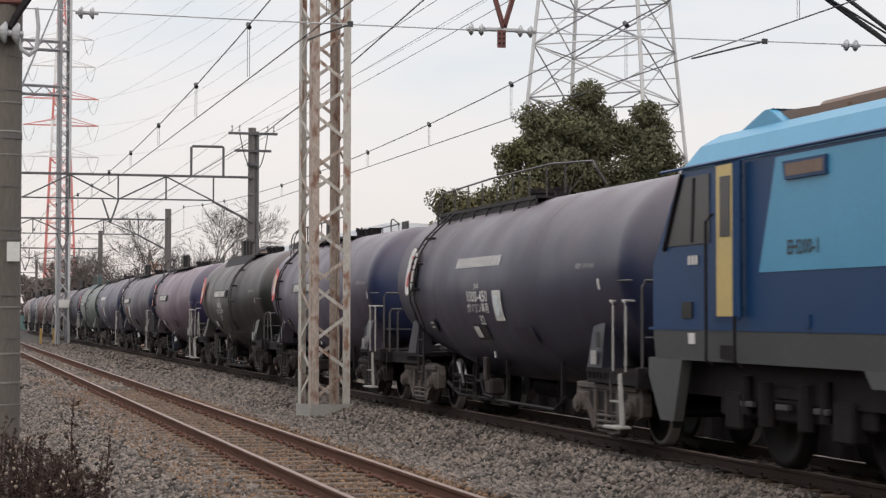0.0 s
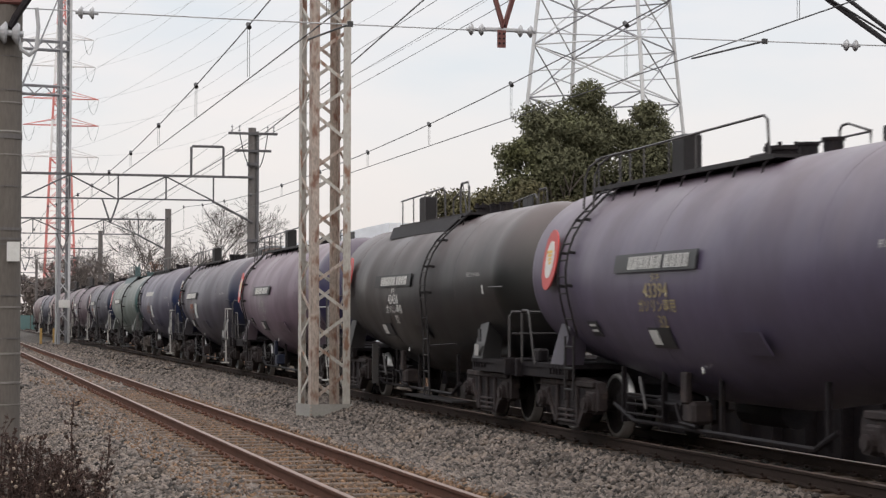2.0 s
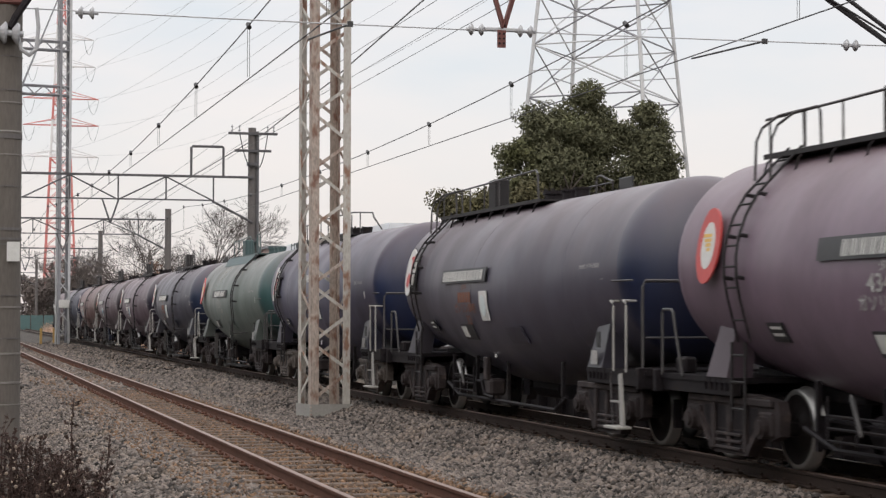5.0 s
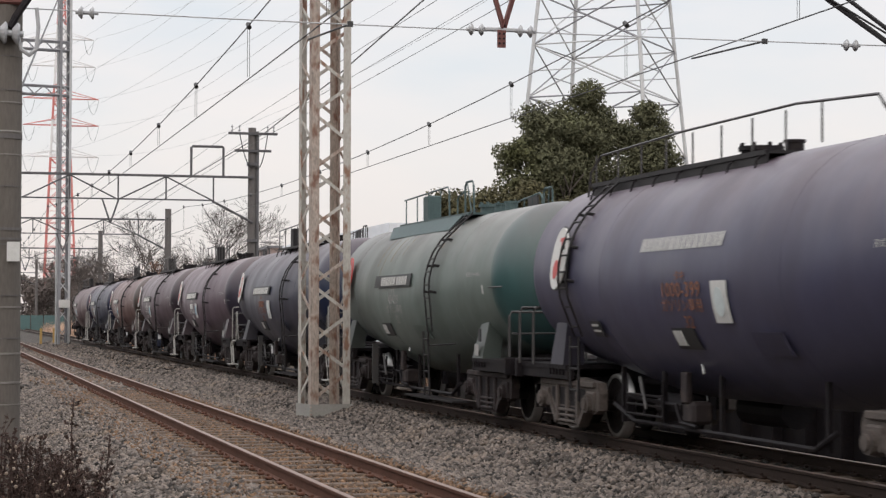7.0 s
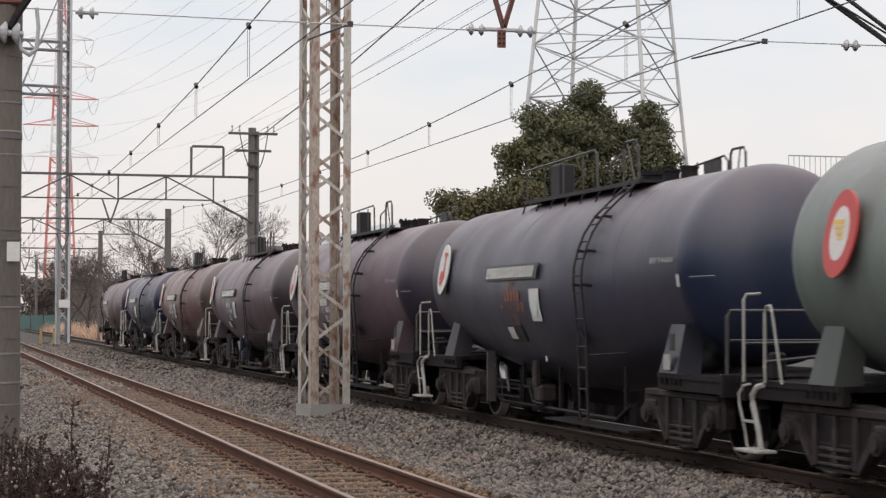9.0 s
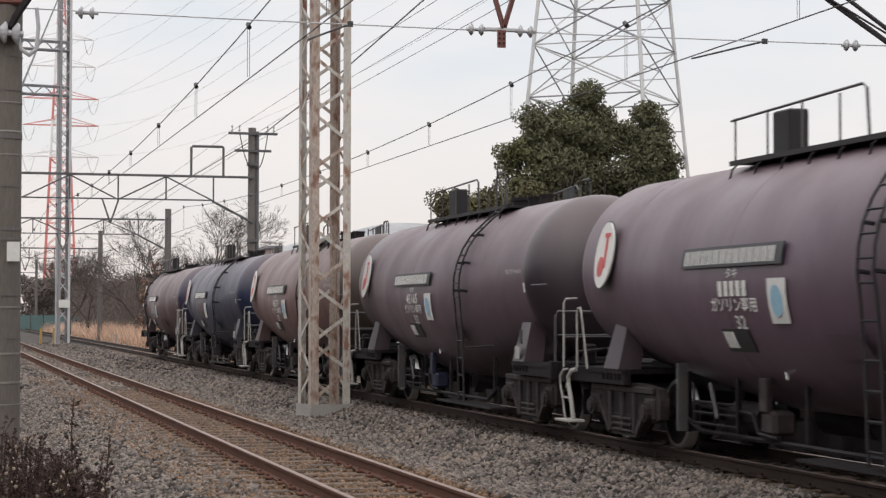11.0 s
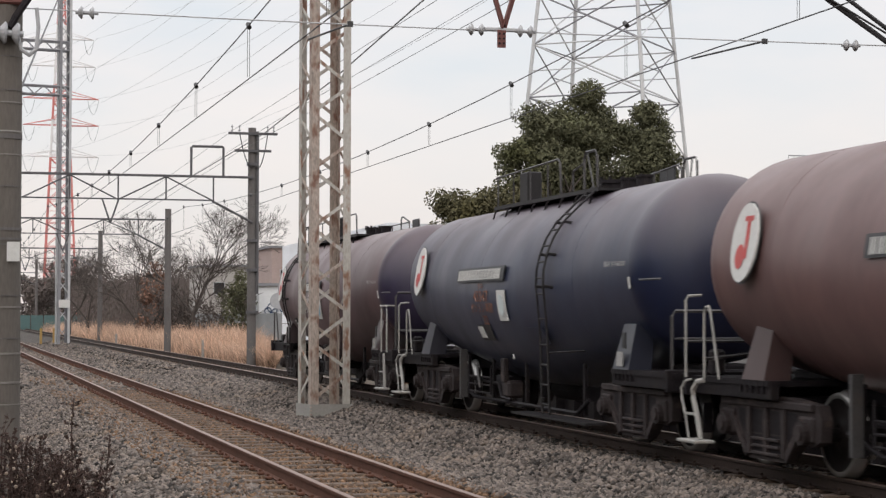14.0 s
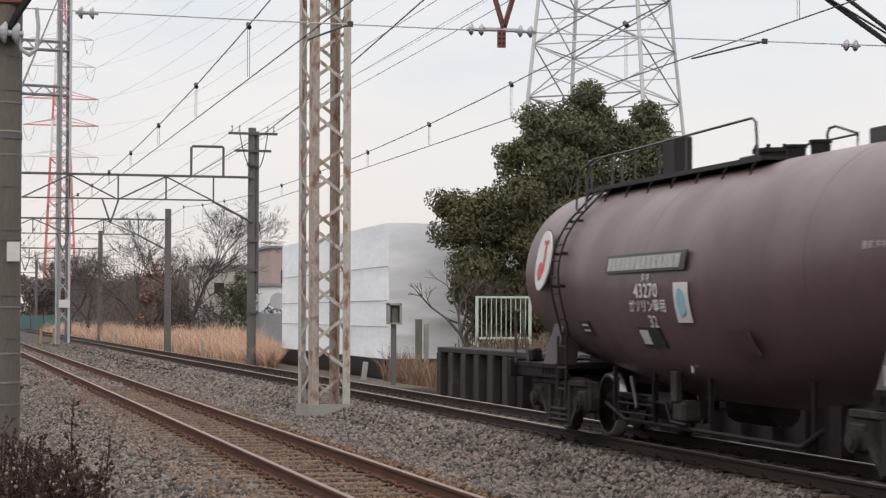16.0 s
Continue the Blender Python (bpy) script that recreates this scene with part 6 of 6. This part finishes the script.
def blades(name, count, area, h0, h1, wid, material, label, category, seed, lean=0.25, base=-0.55):
    """Upright thin blades with a bend."""
    rng = np.random.default_rng(seed)
    verts, faces = [], []
    for _ in range(count):
        x, y = area(rng)
        h = rng.uniform(h0, h1) * (1.0 + 0.75 * noise.noise((x * 0.35, y * 0.09, 5)))
        w = wid * rng.uniform(0.6, 1.4)
        dx, dy = rng.normal(0, lean, 2) * h
        a = rng.uniform(0, 3.14)
        cx, cy = math.cos(a) * w, math.sin(a) * w
        k = len(verts)
        verts += [(x - cx, y - cy, base), (x + cx, y + cy, base), (x + dx * 0.4 + cx * 0.7, y + dy * 0.4 + cy * 0.7, base + h * 0.62), (x + dx * 0.4 - cx * 0.7, y + dy * 0.4 - cy * 0.7, base + h * 0.62), (x + dx, y + dy, base + h)]
        faces += [(k, k + 1, k + 2, k + 3), (k + 3, k + 2, k + 4)]
    return tagged(raw(name, verts, faces, material), label, category, kind="stuff")


def grass_area(rng):
    """Patchy strip between the far track and the fence, widening with distance."""
    while True:
        y = 74 + 170 * rng.random() ** 1.3
        wide = min(4.2 + max(0, y - 95) * 0.05, max(0.3, 0.176 * y - 12.7))
        x = 12.7 + bend(y) * 0.6 - (0.5 if y > 120 else 0) + rng.random() * wide
        if noise.noise((x * 0.5, y * 0.16, 0)) > rng.uniform(-0.55, 0.2):
            return x, y


blades("dry_grass", 70000, grass_area, 0.25, 1.5, 0.011, "grass", "tall dry straw-coloured grass beside the line", "grass", 31, lean=0.34)
blades("dry_grass", 26000, grass_area, 0.2, 0.75, 0.016, "understory", "short withered brown stalks under the straw", "grass", 34, lean=0.5)
blades("dry_grass", 2600, lambda r: (14.4 + r.random() * 1.7, 52 + r.random() * 9), 0.25, 0.95, 0.014, "understory", "reddish dry weeds by the white sheeting", "grass", 32, lean=0.4)
blades("dry_grass", 900, lambda r: (14.0 + r.random() * 3.0, 40 + r.random() * 11), 0.1, 0.6, 0.014, "plateweed", "dry weeds on the old platform", "grass", 33, lean=0.5, base=0.74)


def weeds():
    """Dead weed stalks with side twigs and curled leaves, close by."""
    rng = random.Random(17)
    for k in range(120):
        tall = k < 3
        x, y = ((1.22, 17.6), (1.5, 17.9), (0.95, 17.2))[k] if tall else (rng.uniform(0.2, 1.5), rng.uniform(16.3, 18.4))
        h = (1.32, 0.95, 1.0)[k] if tall else rng.uniform(0.4, 1.0) * (1.2 - 0.38 * (x - 0.25))
        root = thing("dead_weed", pose(x, y, -0.46), "dead brown weed with curled dry leaves", "weed", "dead weeds beside the pole")
        bm = bmesh.new()
        lean = Vector((rng.uniform(-0.1, 0.12), rng.uniform(-0.1, 0.1), 1)).normalized()
        pts = [lean * h * i / 6 + Vector((rng.gauss(0, 0.008), rng.gauss(0, 0.008), 0)) for i in range(7)]
        pipe(bm, pts, 0.006, 4)
        part("stem", bm, "weed", root)
        bm = bmesh.new()
        tips = []
        for i in range(14 if not tall else 18):
            p = lean * h * rng.uniform(0.25, 1.0)
            d = Vector((rng.gauss(0, 1), rng.gauss(0, 1), rng.uniform(0.2, 1.2))).normalized() * rng.uniform(0.05, 0.2) * (1 if not tall else 0.6)
            rod(bm, p, p + d, 0.003, n=3, caps=False)
            tips += [p + d, p + d * 0.6, p + d * 0.85]
        tagged(part("twig", bm, "weed", root), kind="stuff")
        verts, faces = [], []
        for t in tips + [lean * h * rng.uniform(0.3, 1.0) for _ in range(34)]:
            for _ in range(2):
                u = Vector((rng.gauss(0, 1), rng.gauss(0, 1), rng.gauss(0, 1))).normalized() * rng.uniform(0.012, 0.034)
                v = Vector((rng.gauss(0, 1), rng.gauss(0, 1), rng.gauss(0, 1))).normalized() * rng.uniform(0.008, 0.018)
                j = len(verts)
                verts += [tuple(t - u), tuple(t + v), tuple(t + u), tuple(t - v)]
                faces.append((j, j + 1, j + 2, j + 3))
        tagged(raw("dry_leaves", verts, faces, "weed", root), kind="stuff")
        if rng.random() < 0.35:
            bm = bmesh.new()
            for _ in range(5):
                t = lean * h * rng.uniform(0.6, 1.0) + Vector((rng.gauss(0, 0.03), rng.gauss(0, 0.03), 0))
                bmesh.ops.create_icosphere(bm, subdivisions=1, radius=rng.uniform(0.008, 0.02), matrix=Matrix.Translation(t))
            tagged(part("seed_head", bm, "seed", root), kind="stuff")


weeds()


# ---- buildings and small things beyond the line ----
def sheeted_building():
    root = thing("sheeted_building", pose(0, 0, 0), "building wrapped in wrinkled white sheeting", "building")
    c = [(16.6, 69.2), (17.1, 94.6), (31.0, 94.0), (30.0, 73.6)]
    faces_ = (("sheet_long", 0, 1, 60, 12), ("sheet_gable", 3, 0, 50, 24), ("sheet_back", 1, 2, 4, 2), ("sheet_side", 2, 3, 4, 2))
    z0, z1 = -0.05, 5.15
    for name, i, j, nu, nv in faces_:
        bm = bmesh.new()
        a, b = Vector((*c[i], 0)), Vector((*c[j], 0))
        nrm = (b - a).cross(Vector((0, 0, 1))).normalized()
        grid = []
        for u in range(nu + 1):
            col = []
            for v in range(nv + 1):
                p = a.lerp(b, u / nu)
                z = z0 + (z1 - z0) * v / nv
                k = 0.0
                if 0 < u < nu and name == "sheet_gable":
                    k = 0.09 * noise.noise((p.x * 0.5, z * 3.2, 3)) * (1.5 - 1.2 * v / nv)
                elif 0 < u < nu and name == "sheet_long":
                    k = 0.05 * noise.noise((p.y * 0.35, z * 0.8, 7)) - (0.012 if v % 3 == 0 else 0)
                col.append(bm.verts.new((p.x + nrm.x * k, p.y + nrm.y * k, z)))
            grid.append(col)
        for u in range(nu):
            for v in range(nv):
                bm.faces.new((grid[u][v], grid[u + 1][v], grid[u + 1][v + 1], grid[u][v + 1]))
        part(name, bm, "sheet", root, smooth=True)
    bm = bmesh.new()
    top = [bm.verts.new((x, y, z1)) for x, y in c]
    bm.faces.new(top)
    part("sheet_roof", bm, "sheet", root)
    for z in (1.2, 2.2, 3.5):
        bm = bmesh.new()
        rod(bm, (c[0][0] - 0.05, c[0][1], z), (c[1][0] - 0.05, c[1][1], z + 0.02), 0.014, n=4)
        part("tie_rope", bm, "concrete", root)
    bm = bmesh.new()
    box(bm, 0, 12.7, -0.75, 0.3, 25.5, 0.72, m=pose(16.55, 69.0, 0, 0, 0, -1.1))
    part("base_wall", bm, "black", root, "dark low base wall")
    bm = bmesh.new()
    box(bm, 6.7, 0, -0.75, 13.4, 0.3, 0.72, m=pose(16.6, 69.3, 0, 0, 0, 18))
    part("base_wall", bm, "black", root)


sheeted_building()


def old_platform():
    root = thing("old_platform", pose(0, 0, 0), "disused concrete loading platform with posts and planks", "platform")
    # Added length towards the viewpoint blocks the bright ground under the wagons.
    bm = bmesh.new()
    box(bm, 15.4, 24, 0.62, 3.8, 53, 0.14, bevel=0.02)
    part("deck", bm, "darkconc", root)
    # Posts from the seventh on are black, painting the shade behind the train.
    for i in range(40):
        bm = bmesh.new()
        box(bm, 13.6, 50.3 - 1.25 * i, -0.6, 0.24, 0.42, 1.22, bevel=0.02)
        part("post", bm, "darkconc" if i < 6 else "black", root)
    for i in range(39):
        bm = bmesh.new()
        box(bm, 13.72, 49.68 - 1.25 * i, -0.6, 0.08, 0.83, 1.2)
        part("infill_plank", bm, "black" if i > 3 else "darkconc", root)
        if i < 4:
            bm = bmesh.new()
            box(bm, 13.64, 49.55 - 1.25 * i, -0.6, 0.06, 0.22, 1.16)
            part("pale_strip", bm, "concrete", root)
    bm = bmesh.new()
    box(bm, 15.4, 50.35, -0.6, 3.6, 0.12, 1.2)
    part("end_wall", bm, "darkconc", root)


old_platform()


def bar_gate():
    root = thing("bar_fence", pose(14.5, 50.0, 0.75, 0, 0, 4), "pale green steel bar fence with rust", "fence")
    for x in (0.0, 1.58):
        bm = bmesh.new()
        box(bm, x, 0, 0, 0.07, 0.07, 1.42)
        part("post", bm, "greygreen", root)
    for z in (0.22, 1.36):
        bm = bmesh.new()
        box(bm, 0.79, 0, z, 1.6, 0.05, 0.06)
        part("rail", bm, "greygreen", root)
    for i in range(10):
        bm = bmesh.new()
        rod(bm, (0.14 + 0.145 * i, 0, 0.24), (0.14 + 0.145 * i, 0, 1.38), 0.013, n=5)
        part("bar", bm, "greygreen", root)


bar_gate()


def line_box():
    root = thing("equipment_box", pose(13.9, 57.3, -0.55), "grey metal box with a dark slot on a post", "equipment box")
    bm = bmesh.new()
    box(bm, 0, 0, 0, 0.15, 0.15, 1.95, bevel=0.01)
    part("post", bm, "farpole", root)
    bm = bmesh.new()
    for x in (-0.19, 0.19):
        box(bm, x, -0.05, 1.93, 0.06, 0.3, 0.64)
    box(bm, 0, -0.05, 2.5, 0.44, 0.3, 0.06)
    box(bm, 0, -0.05, 1.9, 0.44, 0.3, 0.05)
    box(bm, 0, 0.08, 1.93, 0.4, 0.03, 0.6)
    part("case", bm, "concrete", root)
    bm = bmesh.new()
    box(bm, 0, -0.05, 1.95, 0.18, 0.1, 0.45)
    part("instrument", bm, "farpole", root)


line_box()
for x, y, h, w, mt, lab in ((16.3, 63.5, 2.05, 0.22, "pole", "old rotten wooden post by the sheeting"), (16.65, 63.8, 1.9, 0.16, "concrete", "pale concrete post by the sheeting"),
                            (13.95, 61.8, 0.62, 0.17, "white", "short white leaning marker stake"), (12.7, 92, 1.0, 0.12, "white", "short white line marker post"),
                            (12.1, 131, 0.9, 0.14, "white", "small far white marker post")):
    bm = bmesh.new()
    box(bm, 0, 0, 0, w, w * 0.7, h, bevel=0.015)
    o = tagged(part("marker_post", bm, mt), lab, "post")
    o.matrix_basis = pose(x, y, -0.55, 0, 7 if h < 0.7 else 0, 0)
ym = thing("warning_frame", pose(7.3, 128, -0.3), "yellow painted steel frame between the tracks", "marker")
for x in (-0.45, 0.4):
    bm = bmesh.new()
    box(bm, x, 0, 0, 0.16, 0.16, 1.05)
    part("panel", bm, "signyellow", ym)


def house(x, y, w, d, h, wall, label, roof="fardark", windows=()):
    root = thing("house", pose(x, y, -0.6), label, "house")
    bm = bmesh.new()
    box(bm, 0, 0, 0, w, d, h)
    part("wall", bm, wall, root)
    bm = bmesh.new()
    box(bm, 0, 0, h, w + 0.4, d + 0.4, 0.18)
    part("roof", bm, roof, root)
    for wx, wz, ww, wh in windows:
        bm = bmesh.new()
        box(bm, wx, -d / 2 - 0.02, wz, ww, 0.06, wh)
        f = part("window", bm, "galv", root)
        bm = bmesh.new()
        box(bm, wx, -d / 2 - 0.06, wz + 0.06, ww - 0.12, 0.03, wh - 0.12)
        part("pane", bm, "glass", f)


house(28.2, 152, 4.6, 8, 7.6, "housepink", "small pinkish two-storey house with dark windows", windows=((-1.2, 4.6, 0.9, 1.3), (0.9, 4.6, 0.9, 1.3), (-0.6, 1.6, 1.4, 1.6)))
house(24.2, 165, 4.2, 8, 6.4, "house", "beige house half hidden by bare branches", windows=((-0.6, 4.0, 1.0, 1.1), (1.0, 1.4, 1.0, 1.3)))
house(21.6, 121, 3.4, 5, 4.1, "housewhite", "white lock-up with scribbles on its wall", windows=())
for i in range(9):
    bm = bmesh.new()
    pts = arc((20.5 + 0.26 * i, 118.44, 1.9 + 0.25 * math.sin(i * 2.1)), 0.22 + 0.08 * (i % 3), 40 * i, 40 * i + 250, 8, "xz")
    pipe(bm, pts, 0.035, 4)
    tagged(part("scribble", bm, "locodark"), "dark blue sprayed scribble without letters", "graffiti", "scribbles on the lock-up")
bm = bmesh.new()
rod(bm, (0, 0, 0), (0, -0.05, 0), 0.5, n=20)
mir = thing("round_mirror", pose(20.0, 112, -0.5), "round traffic mirror on a pole", "traffic mirror")
o = part("mirror_disc", bm, "porcelain", mir)
o.matrix_basis = pose(0, 0, 3.0)
bm = bmesh.new()
rod(bm, (0, 0.03, 0), (0, 0.03, 3.2), 0.05)
part("post", bm, "galv", mir)
fw = thing("panel_fence", pose(0, 0, 0), "long grey panel fence behind the dry grass", "fence")
for i in range(22):
    bm = bmesh.new()
    box(bm, 19.4 + 0.02 * i, 106 + 2.02 * i, -0.6, 0.06, 1.98, 2.35)
    part("panel", bm, "fence", fw)
tf = thing("site_fence", pose(0, 0, 0), "far teal site fence beside the line", "fence")
for i in range(8):
    bm = bmesh.new()
    box(bm, 10.6 + 1.5 * i, 236 - 1.2 * i, -0.6, 1.46, 0.06, 2.2)
    part("panel", bm, "teal", tf)
evergreen(21.6, 128, -0.5, 1.2, clump_set(9, ((-1.2, 1.0, -1, 1, 1.0, 4.0, 16, 0.5, 0.9),)), "small round dark evergreen by the lock-up", "leaf", 120, 0.16, 14)
rt = thing("flat_roofed_building", pose(31.5, 62, -0.6), "plain flat-roofed building with a rooftop railing", "building")
bm = bmesh.new()
box(bm, 0, 0, 0, 6.6, 6, 6.6)
part("wall", bm, "house", rt)
for z in (6.9, 7.75):
    bm = bmesh.new()
    rod(bm, (-3.2, -2.9, z), (3.2, -2.9, z), 0.03, n=5)
    part("rail", bm, "galv", rt)
for i in range(33):
    bm = bmesh.new()
    rod(bm, (-3.2 + 0.2 * i, -2.9, 6.6), (-3.2 + 0.2 * i, -2.9, 7.75), 0.014, n=4)
    part("baluster", bm, "galv", rt)

# ---- loose ballast, last ----
RAILS_N = (XN - 0.564, XN + 0.564)
stones("ballast_stones", 0.2, 3.3, 16.5, 48, 38000, 0.042, "stone", 0.006, "loose grey crushed stone on the verge", 41)
stones("ballast_stones", 2.6, 5.7, 16.5, 55, 30000, 0.032, "stonebrown", 0.013, "rust-stained stones between the rails", 42, RAILS_N)
stones("ballast_stones", 5.4, 8.5, 17, 62, 48000, 0.046, "stone", 0.006, "loose grey crushed stone between the tracks", 43)
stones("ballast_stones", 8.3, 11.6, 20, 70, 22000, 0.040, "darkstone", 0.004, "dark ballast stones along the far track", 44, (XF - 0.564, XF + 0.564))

stones("ballast_stones", -1.5, 8.6, 45, 135, 26000, 0.075, "stone", 0.0, "far ballast between and beside the tracks", 45, RAILS_N)


def motions():
    times = [0.5 * i for i in range(33)]
    for n, root in TRAIN:
        rows = []
        for t in times:
            y = CENTRE + WAGON * n - run(t)
            rows.append((t, pose(XF + bend(y), y, 0, 0, 0, -math.degrees(2 * 1.56e-5 * max(0, y)))))
        walk(root, rows)
    walk(LOCO, [(t, pose(XF, 20.35 - run(t), 0)) for t in times])


motions()
